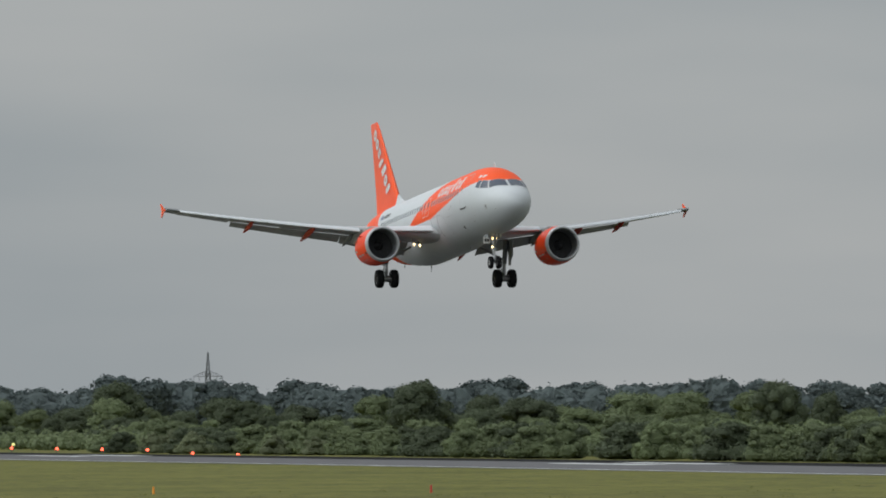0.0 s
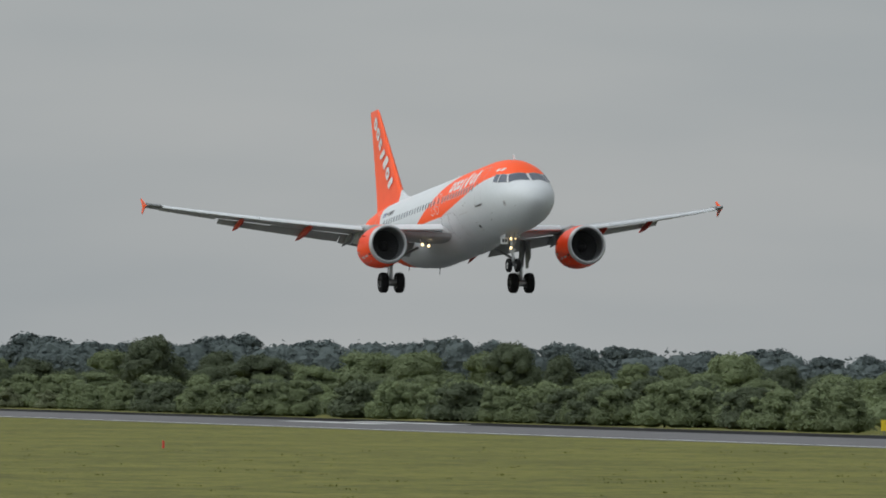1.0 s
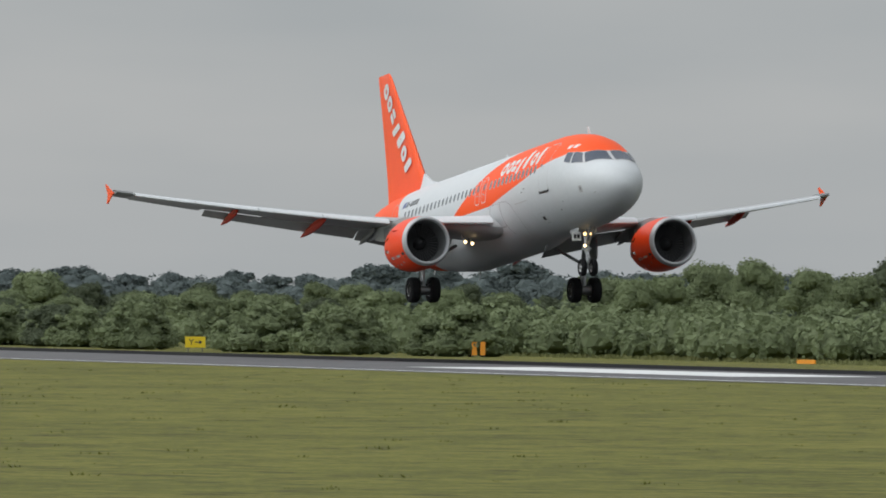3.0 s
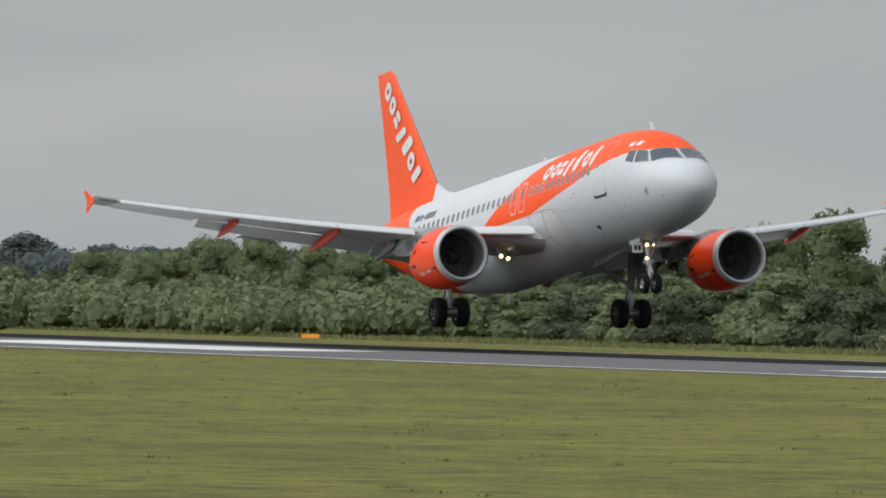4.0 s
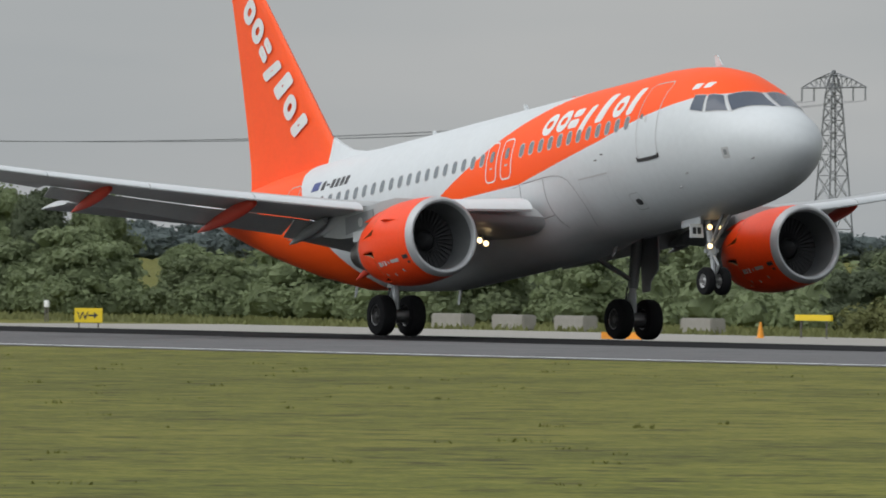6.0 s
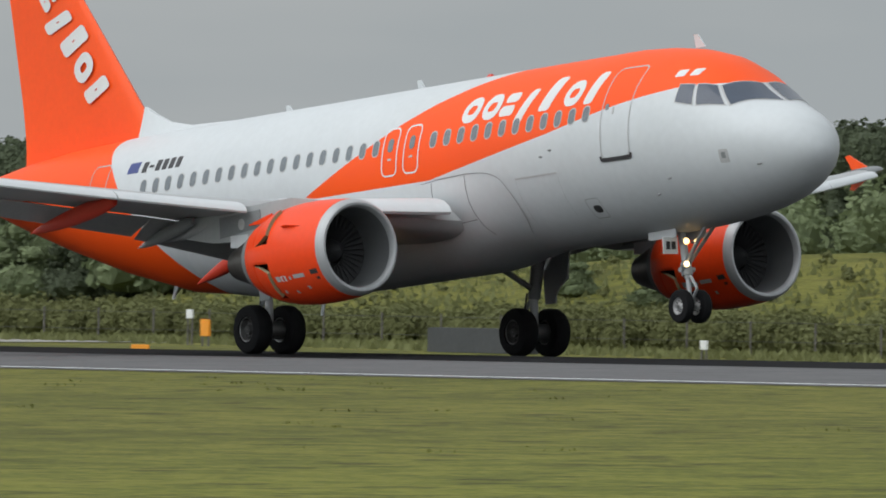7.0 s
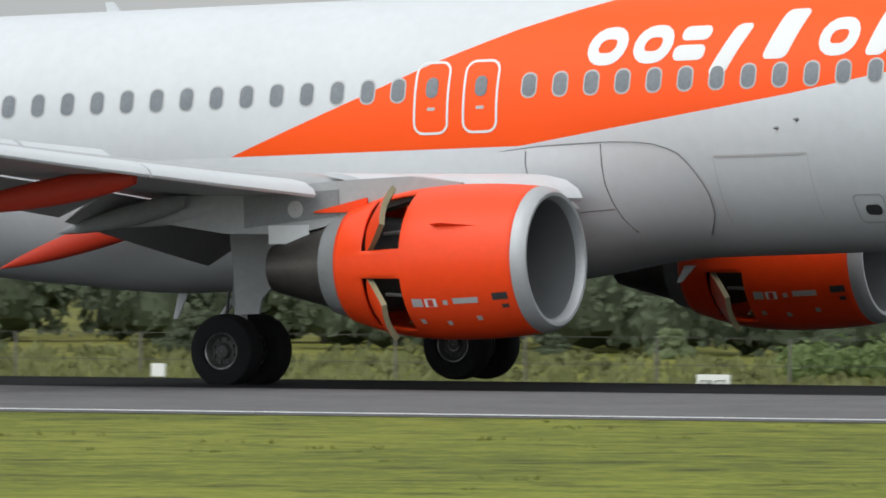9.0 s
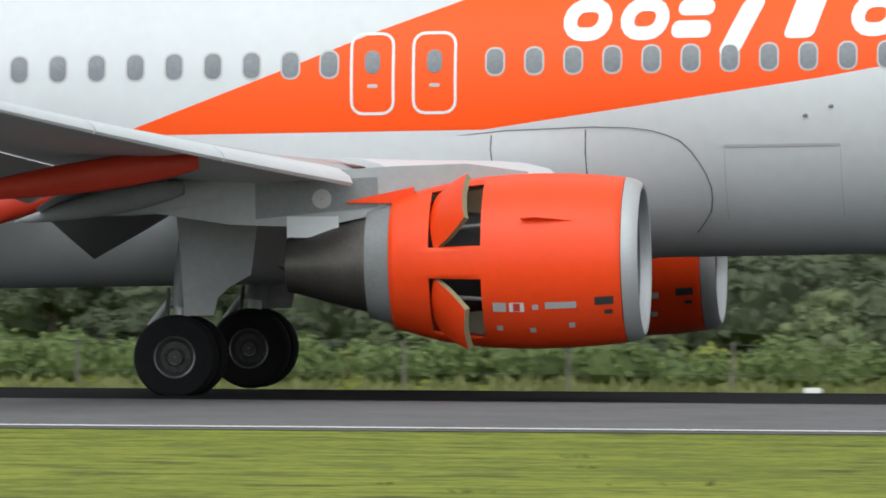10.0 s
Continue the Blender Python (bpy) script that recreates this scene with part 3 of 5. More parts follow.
def canoe(plane, y, x0, x1, z0, z1, r, material, label):
    rings = []
    for i in range(13):
        u = i / 12
        k = max(0.03, 1.9 * (u + 0.06) ** 0.5 * (1 - u) ** 0.8)
        cx, cz = x0 + (x1 - x0) * u, z0 + (z1 - z0) * u
        rings.append([(cx, y + 0.62 * r * k * math.cos(2 * math.pi * j / 16), cz + r * k * math.sin(2 * math.pi * j / 16)) for j in range(16)])
    return part("flap_track_fairing", loft(rings), material, plane, label)


def build_wing(plane, sd):
    ys = [1.6, 2.4, 3.5, 4.6, 5.75, 6.4, 8, 10, 12, 14, 15.6, 16.8]
    rings = []
    for y in ys:
        le, te = wing_le(y), wing_te(y)
        rings.append(foil(le - 0.05, te + 0.2 * (le - te) * (1 if y < 13 else 0.0), sd * y, wing_z(y), interp(y, [1.6, 3.5, 6.4, 16.8], [0.1, 0.08, 0.062, 0.055])))
    wing = part("wing", loft(rings), M_wing, plane, "swept pale grey wing with flaps lowered")
    # slats, run out ahead of the leading edge and drooped
    cuts = [(2.2, 5.3), (6.15, 8.75), (8.78, 11.3), (11.33, 13.8), (13.83, 16.2)]
    for a, b in cuts:
        rings = []
        for k in range(5):
            y = a + (b - a) * k / 4
            c = interp(y, [2, 6.4, 16.8], [1.12, 0.72, 0.42])
            le, z = wing_le(y) + 0.42 * c + 0.1, wing_z(y) - 0.16 * c - 0.02 + (0.14 + 0.07 * (5.5 - y) if a < 5 else 0)
            prof = [(0, 0), (0.06, 0.12), (0.25, 0.24), (0.55, 0.31), (0.95, 0.34), (0.93, 0.3), (0.5, 0.2), (0.28, 0.06), (0.16, -0.03), (0.06, -0.05)]
            rings.append([(le - u * c, sd * y, z + (v - 0.05) * c * 1.1) for u, v in prof])
        part("slat", loft(rings), M_white, wing, "white extended slat")
    # flaps, run back and down
    for a, b, drop in ((2.3, 6.43, 30), (6.45, 12.9, 24)):
        rings = []
        for k in range(6):
            y = a + (b - a) * k / 5
            ch = wing_le(y) - wing_te(y)
            c = 0.23 * ch if a > 5 else 0.22 * ch
            hx, hz = wing_te(y) + 0.24 * ch, wing_z(y) - 0.06
            f = foil(0, -c, 0, 0, 0.06)
            ca, sa = math.cos(radians(drop)), math.sin(radians(drop))
            rings.append([(hx + p[0] * ca + p[2] * sa - 0.0, sd * y, hz - abs(p[0]) * sa + p[2] * ca) for p in f])
        part("flap", loft(rings), M_flap, wing, "grey lowered flap")
    rings = []
    for k in range(4):
        y = 13.0 + 3.0 * k / 3
        ch = wing_le(y) - wing_te(y)
        rings.append(foil(wing_te(y) + 0.27 * ch, wing_te(y), sd * y, wing_z(y) - 0.01, 0.03, 0.05, 6))
    part("aileron", loft(rings), M_grey, wing)
    # spoilers lie on the upper skin
    for a, b in ((3.0, 5.2), (6.6, 8.2), (8.3, 9.9), (10.0, 11.6), (11.7, 12.9)):
        rings = []
        for y in (a, b):
            ch = wing_le(y) - wing_te(y)
            x0, x1, z = wing_te(y) + 0.42 * ch, wing_te(y) + 0.24 * ch, wing_z(y)
            rings.append([(x0, sd * y, z + 0.05 * ch), (x1, sd * y, z + 0.042 * ch), (x1, sd * y, z + 0.035 * ch), (x0, sd * y, z + 0.03 * ch)])
        flat = part("spoiler", loft(rings), M_white, wing, "white ground spoiler on the upper wing")
        if a > 5:
            SPOILERS.append((flat, Vector(rings[0][0]), Vector(rings[1][0]), sd))
    # wing tip fence
    zt = wing_z(16.8)
    tip = part("wingtip_fence", plate([(-3.55, zt - 0.02), (-4.0, zt + 0.2), (-4.6, zt + 0.5), (-4.76, zt + 0.48), (-4.42, zt + 0.02), (-4.6, zt - 0.36), (-4.46, zt - 0.39), (-4.0, zt - 0.18)], 0.04, "y", sd * 16.92), M_orange, wing, "orange arrow-shaped wing tip fence")
    rings = []
    for y in (16.22, 16.5, 16.88):
        rings.append(foil(wing_le(y) - 0.02, wing_te(y) - 0.02, sd * y, wing_z(y), 0.075))
    part("wingtip_cap", loft(rings), M_grey_dark, wing, "dark grey wing tip cap")
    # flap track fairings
    canoe(wing, sd * 11.95, -1.2, -3.7, wing_z(11.95) - 0.12, wing_z(11.95) - 0.5, 0.21, M_fairing_shade, "orange flap track fairing")
    canoe(wing, sd * 8.6, 0.95, -2.6, wing_z(8.6) - 0.16, wing_z(8.6) - 0.6, 0.25, M_fairing_shade, "orange flap track fairing")
    canoe(wing, sd * 6.1, 0.4, -1.9, wing_z(6.1) - 0.2, wing_z(6.1) - 0.62, 0.2, M_grey_dark, "dark grey flap track fairing")
    canoe(wing, sd * 5.85, 1.4, -1.6, wing_z(6.1) - 0.2, wing_z(6.1) - 0.5, 0.26, M_grey, "grey pylon fairing end")
    canoe(wing, sd * 2.25, -1.7, -5.2, 2.9, 1.98, 0.27, M_fairing_shade, "orange inboard flap track fairing")
    # landing light under the root
    for y in ((2.35, 2.9) if sd < 0 else ()):
        part("landing_lamp", revolve([(0, 0.08), (0.04, 0.074), (0.07, 0.025)], (3.35 - (0.65 if y < 2.5 else 0), sd * y, 2.1), 14, caps=True), M_lamp, wing, "lit landing light")
        part("lamp_arm", rod((3.3 - (0.65 if y < 2.5 else 0), sd * y, 2.1), (2.9 - (0.65 if y < 2.5 else 0), sd * y, 2.5), 0.05), M_grey, wing)
    WINGS.append((wing, sd))
    return wing


ENG_Y, ENG_Z = 5.75, 1.8
N_PROF = [(6.55, 1.0), (6.52, 1.055), (6.4, 1.09), (6.24, 1.115), (6.0, 1.14), (5.6, 1.165), (5.2, 1.175), (4.8, 1.17), (4.47, 1.15), (4.2, 1.12), (3.95, 1.08), (3.75, 1.04), (3.55, 0.985), (3.28, 0.9)]


def build_engine(plane, sd):
    c = Vector((0, sd * ENG_Y, ENG_Z))
    n = 96

    def at(x, r, a):
        return c + Vector((x, r * math.cos(a), r * math.sin(a)))

    spans = [((38 - 28), (38 + 28)), (-38 - 26, -38 + 26), (142 - 28, 142 + 28), (218 - 26, 218 + 26)]

    def in_door(i):
        deg = (360 * (i + 0.5) / n + 180) % 360 - 180
        return any(lo < deg < hi or lo < deg + 360 < hi for lo, hi in spans)

    bm = bmesh.new()
    prof = [(6.33, 1.103)] + N_PROF[3:-1] + [(3.28, 0.9), (3.2, 0.875)]
    vs = [[bm.verts.new(at(x, r, 2 * math.pi * i / n)) for i in range(n)] for x, r in prof]
    for k in range(len(prof) - 1):
        hole = prof[k][0] <= 4.48 and prof[k + 1][0] >= 3.7
        for i in range(n):
            if hole and in_door(i):
                continue
            bm.faces.new((vs[k][i], vs[k][(i + 1) % n], vs[k + 1][(i + 1) % n], vs[k + 1][i]))
    cowl = part("nacelle", bm, M_cowl, plane, "glossy orange-red engine cowling")
    solid = cowl.modifiers.new("wall", "SOLIDIFY")
    solid.thickness, solid.offset = 0.05, -1
    even = cowl.modifiers.new("even_normals", "WEIGHTED_NORMAL")
    even.weight = 90
    part("intake_lip", revolve([(6.34, 1.106), (6.42, 1.09), (6.5, 1.06), (6.555, 1.005), (6.55, 0.955), (6.5, 0.922), (6.4, 0.905)], c, 64), M_alu, cowl, "bare metal intake lip")
    part("intake_duct", revolve([(6.41, 0.903), (6.2, 0.894), (5.9, 0.875), (5.5, 0.865), (5.3, 0.865)], c, 48), M_duct, cowl)
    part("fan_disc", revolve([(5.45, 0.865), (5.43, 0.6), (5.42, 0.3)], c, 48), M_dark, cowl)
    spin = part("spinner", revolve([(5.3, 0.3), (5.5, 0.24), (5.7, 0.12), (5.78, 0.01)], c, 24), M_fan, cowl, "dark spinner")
    for i in range(36):
        a = 2 * math.pi * i / 36
        bm = bmesh.new()
        q = [at(5.46, 0.28, a), at(5.34, 0.28, a + 0.1), at(5.36, 0.855, a + 0.12), at(5.48, 0.855, a + 0.02)]
        p = [v + Vector((0.015, 0, 0)) for v in q]
        loft([q, p], True, bm)
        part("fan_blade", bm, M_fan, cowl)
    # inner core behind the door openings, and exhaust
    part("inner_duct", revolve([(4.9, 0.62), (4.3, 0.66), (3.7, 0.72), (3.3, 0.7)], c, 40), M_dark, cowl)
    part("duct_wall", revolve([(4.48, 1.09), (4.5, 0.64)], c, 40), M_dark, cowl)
    part("fan_nozzle", revolve([(3.22, 0.84), (3.02, 0.78), (2.86, 0.735)], c, 40), M_grey_dark, cowl, "grey nozzle ring")
    part("core_nozzle", revolve([(3.1, 0.72), (2.6, 0.6), (2.1, 0.46), (1.75, 0.36), (1.74, 0.32), (1.9, 0.3)], c, 36), M_exhaust, cowl, "dark heat-stained exhaust cone")
    part("exhaust_plug", revolve([(2.0, 0.24), (1.75, 0.14), (1.62, 0.02)], c, 20), M_exhaust, cowl)
    part("strake", plate([(5.75, 0.0), (5.2, 0.13), (5.0, 0.1), (5.05, 0.0)], 0.02, "z", 0.0), M_cowl, cowl)
    strake = cowl.children[-1]
    strake.matrix_basis = Matrix.Translation(c) @ Matrix.Rotation(radians(28) if sd > 0 else radians(152), 4, "X") @ Matrix.Translation((0, 1.15, 0))
    # small stencils and vents on the outer side
    for x, a, w, h, m in ((4.93, -31, 0.2, 0.14, M_logo), (4.7, -31, 0.18, 0.14, M_seal), (5.18, -31, 0.08, 0.08, M_seal), (5.52, -30, 0.42, 0.1, M_seal), (6.1, -28, 0.25, 0.12, M_dark), (6.15, -37, 0.11, 0.07, M_dark), (4.68, -49, 0.08, 0.1, M_seal), (5.12, -51, 0.08, 0.1, M_seal), (5.65, -47, 0.08, 0.1, M_seal), (4.93, -31, 0.09, 0.12, M_red)):
        for mirror in (1, -1):
            bm = bmesh.new()
            grid = []
            for u in (-0.5, 0, 0.5):
                row = []
                for v in (-0.5, 0, 0.5):
                    xx = x + u * w
                    rr = interp(-xx, [-q[0] for q in N_PROF], [q[1] for q in N_PROF]) + (0.006 if m is not M_red else 0.012)
                    ang = radians(a) + v * h / rr
                    row.append(bm.verts.new(c + Vector((xx, mirror * rr * math.cos(ang), rr * math.sin(ang)))))
                grid.append(row)
            for i in range(2):
                for j in range(2):
                    bm.faces.new((grid[i][j], grid[i + 1][j], grid[i + 1][j + 1], grid[i][j + 1]))
            part("stencil", bm, m, cowl)
    # pylon
    rings = []
    for x, zb, zt, w in ((5.0, 2.9, 3.0, 0.05), (4.2, 2.75, 3.12, 0.2), (3.2, 2.5, 3.1, 0.24), (2.2, 2.3, 3.05, 0.25), (1.0, 2.35, 2.95, 0.24), (-0.2, 2.55, 2.85, 0.14)):
        rings.append([(x, sd * ENG_Y - w, zb), (x, sd * ENG_Y + w, zb), (x, sd * ENG_Y + w, zt), (x, sd * ENG_Y - w, zt)])
    py = part("pylon", loft(rings), M_grey, plane, "grey engine pylon", smooth=False)
    for mirror in (-1, 1):
        part("pylon_panel", plate([(3.0, 2.56), (1.35, 2.42), (1.35, 2.9), (3.0, 2.96)], 0.012, "y", sd * ENG_Y + mirror * 0.256), M_grey_dark, py)
        part("access_cover", revolve([(0, 0.13), (mirror * 0.012, 0.13), (mirror * 0.013, 0.01)], (2.25, sd * ENG_Y + mirror * 0.262, 2.68), 20, "y"), M_seal, py)
        part("pylon_panel", plate([(2.47, 2.15), (1.77, 2.17), (1.77, 2.45), (2.47, 2.44)], 0.012, "y", sd * ENG_Y + mirror * 0.258), M_grey_white, py)
        part("pylon_tail_fillet", plate([(3.5, 2.82), (2.6, 2.64), (2.58, 2.62), (3.5, 2.6)], 0.05, "y", sd * ENG_Y + mirror * 0.28), M_cowl, py, "orange pointed pylon fillet")
    # pivoting reverser doors
    for lo, hi in spans:
        mid, half = radians((lo + hi) / 2), radians((hi - lo) / 2 - 1.5)
        hinge_x, hinge_r = 3.87, 1.02
        hinge = at(hinge_x, hinge_r, mid)
        turn = Matrix.Rotation(mid, 4, "X")
        bm = bmesh.new()
        rows_o, rows_i = [], []
        for k in range(6):
            x = 3.755 + 0.71 * k / 5
            r = interp(-x, [-q[0] for q in N_PROF], [q[1] for q in N_PROF]) + 0.004
            ro, ri = [], []
            for j in range(9):
                a = -half + 2 * half * j / 8
                squeeze = 1.0 - 0.3 * (k / 5) ** 2
                ro.append(bm.verts.new((x - hinge_x, r * math.cos(a * squeeze) - hinge_r, r * math.sin(a * squeeze))))
                ri.append(bm.verts.new((x - hinge_x, (r - 0.09) * math.cos(a * squeeze) - hinge_r, (r - 0.09) * math.sin(a * squeeze))))
            rows_o.append(ro)
            rows_i.append(ri)
        for k in range(5):
            for j in range(8):
                bm.faces.new((rows_o[k][j], rows_o[k + 1][j], rows_o[k + 1][j + 1], rows_o[k][j + 1]))
                f = bm.faces.new((rows_i[k][j], rows_i[k][j + 1], rows_i[k + 1][j + 1], rows_i[k + 1][j]))
                f.material_index = 1
            for j in (0, 8):
                f = bm.faces.new((rows_o[k][j], rows_o[k + 1][j], rows_i[k + 1][j], rows_i[k][j]))
                f.material_index = 1
        for k in (0, 5):
            for j in range(8):
                f = bm.faces.new((rows_o[k][j], rows_o[k][j + 1], rows_i[k][j + 1], rows_i[k][j]))
                f.material_index = 1
        door = part("reverser_door", bm, [M_cowl, M_lining], cowl, "orange pivoting thrust reverser door")
        base = Matrix.Translation(hinge) @ turn
        door.matrix_basis = base
        REVERSERS.append((door, base))
        part("actuator", rod(at(4.47, 0.8, mid), at(3.95, 0.74, mid), 0.03), M_alu, cowl)
    return cowl


def tyre_mesh(r, w, hub):
    prof = [(-w / 2, hub), (-w / 2, r * 0.8), (-w * 0.46, r * 0.92), (-w * 0.3, r * 0.985), (0, r), (w * 0.3, r * 0.985), (w * 0.46, r * 0.92), (w / 2, r * 0.8), (w / 2, hub)]
    return revolve(prof, (0, 0, 0), 40, "y")


def build_wheel(parent, x, y, z, r, w, light):
    hub = r * 0.52
    tyre = part("wheel", tyre_mesh(r, w, hub), M_rubber, parent, "black rubber tyre")
    tyre.matrix_basis = pose(x, y, z)
    part("rim", revolve([(-w * 0.42, hub), (-w * 0.36, hub * 0.9), (-w * 0.2, hub * 0.7), (-w * 0.22, hub * 0.45), (-w * 0.4, hub * 0.3), (-w * 0.42, 0.01)], (0, 0, 0), 28, "y"), light, tyre)
    part("rim", revolve([(w * 0.42, hub), (w * 0.36, hub * 0.9), (w * 0.2, hub * 0.7), (w * 0.22, hub * 0.45), (w * 0.4, hub * 0.3), (w * 0.42, 0.01)], (0, 0, 0), 28, "y"), light, tyre)
    for i in range(8):
        a = 2 * math.pi * i / 8
        for s in (-1, 1):
            part("rim_bolt", rod((hub * 0.6 * math.cos(a), s * w * 0.2, hub * 0.6 * math.sin(a)), (hub * 0.6 * math.cos(a), s * w * 0.3, hub * 0.6 * math.sin(a)), hub * 0.1, n=6), M_rim, tyre)
    for s in (-1, 1):
        part("rim_ring", revolve([(s * w * 0.425, hub * 0.97), (s * w * 0.45, hub * 0.93), (s * w * 0.425, hub * 0.88)], (0, 0, 0), 28, "y"), M_steel, tyre)
    WHEELS.append((tyre, Vector((x, y, z)), r))


def build_gear(plane):
    for sd in (-1, 1):
        y = sd * 3.795
        part("gear_leg", rod((0.25, sd * 3.9, 2.7), (0.02, y, 1.25), 0.17, 0.15, 16), M_grey_dark, plane, "grey main landing gear leg")
        part("side_stay", rod((0.1, sd * 2.2, 2.3), (0.06, sd * 3.7, 1.5), 0.07), M_grey_dark, plane)
        part("gear_door", plate([(1.1, 2.62), (0.0, 2.62), (0.06, 1.9), (0.1, 1.12), (0.5, 1.12), (0.56, 1.36), (0.72, 1.5), (1.02, 1.66), (1.1, 2.2)], 0.05, "y", sd * 4.08), M_flap, plane, "grey gear leg door")
        low = part("gear_piston", rod((0.02, y, 1.6), (0, y, 0.58), 0.1, 0.1, 14), M_alu, plane, "sliding main gear piston")
        part("axle", rod((0, y - 0.62, 0.56), (0, y + 0.62, 0.56), 0.1, n=12), M_steel, low)
        part("torque_link", rod((-0.12, y, 1.35), (-0.42, y, 0.98), 0.05), M_grey, low)
        part("torque_link", rod((-0.42, y, 0.98), (-0.1, y, 0.62), 0.05), M_grey, low)
        part("brake_hose", rod((-0.14, y - 0.08, 1.5), (-0.2, y - 0.2, 0.7), 0.025), M_black, low)
        part("brake_unit", rod((0, y - 0.33, 0.56), (0, y + 0.33, 0.56), 0.2, n=18), M_steel, low)
        PISTONS.append(low)
        for dy in (-0.464, 0.464):
            build_wheel(low, 0, y + dy, 0.565, 0.575, 0.42, M_rim)
    # nose gear
    x = 11.2
    leg = part("nose_gear_leg", rod((x - 0.25, 0, 2.0), (x - 0.04, 0, 0.75), 0.1, 0.085, 14), M_alu, plane, "metal nose landing gear leg")
    part("piston", rod((x - 0.05, 0, 0.85), (x, 0, 0.12), 0.06, n=12), M_alu, leg)
    part("axle", rod((x, -0.4, 0.11), (x, 0.4, 0.11), 0.05), M_steel, leg)
    part("drag_strut", rod((x + 0.9, 0.12, 1.9), (x - 0.02, 0.05, 1.1), 0.045), M_alu, leg)
    part("drag_strut", rod((x + 0.9, -0.12, 1.9), (x - 0.02, -0.05, 1.1), 0.045), M_alu, leg)
    part("torque_link", rod((x + 0.06, 0, 0.8), (x + 0.28, 0, 0.5), 0.035), M_alu, leg)
    part("torque_link", rod((x + 0.28, 0, 0.5), (x + 0.04, 0, 0.2), 0.035), M_alu, leg)
    part("steering_unit", rod((x - 0.07, -0.2, 0.95), (x - 0.07, 0.2, 0.95), 0.06), M_grey, leg)
    part("steering_collar", rod((x - 0.1, 0, 1.05), (x - 0.06, 0, 0.82), 0.13, n=14), M_grey, leg)
    for sd in (-1, 1):
        d = part("nose_gear_door", slab(x - 0.9, x + 0.15, sd * 0.42 - 0.015, sd * 0.42 + 0.015, 1.66, 1.95, 0.012), M_white, plane, "white nose gear door")
    b = part("number_plate", slab(x - 0.08, x - 0.04, -0.66, -0.24, 1.3, 1.68, 0.01), M_board, leg, "white plate with dark bars")
    part("marking_bar", slab(x - 0.042, x - 0.03, -0.58, -0.47, 1.4, 1.58), M_black, b)
    part("marking_bar", slab(x - 0.042, x - 0.03, -0.43, -0.32, 1.4, 1.58), M_black, b)
    for yy, z, m, r in ((-0.12, 1.58, M_lamp_dim, 0.075), (0.16, 1.58, M_lamp_dim, 0.05), (-0.14, 1.06, M_lamp, 0.07)):
        part("taxi_lamp", revolve([(0, r), (0.04, r * 0.9), (0.07, 0.01)], (x + 0.1, yy, z), 14, caps=True), m, leg, "lit taxi light")
        part("lamp_body", rod((x - 0.05, yy, z), (x + 0.1, yy, z), r * 0.8, r, 12), M_grey, leg)
    for dy in (-0.25, 0.25):
        build_wheel(leg, x, dy, 0.115, 0.385, 0.22, M_seal)


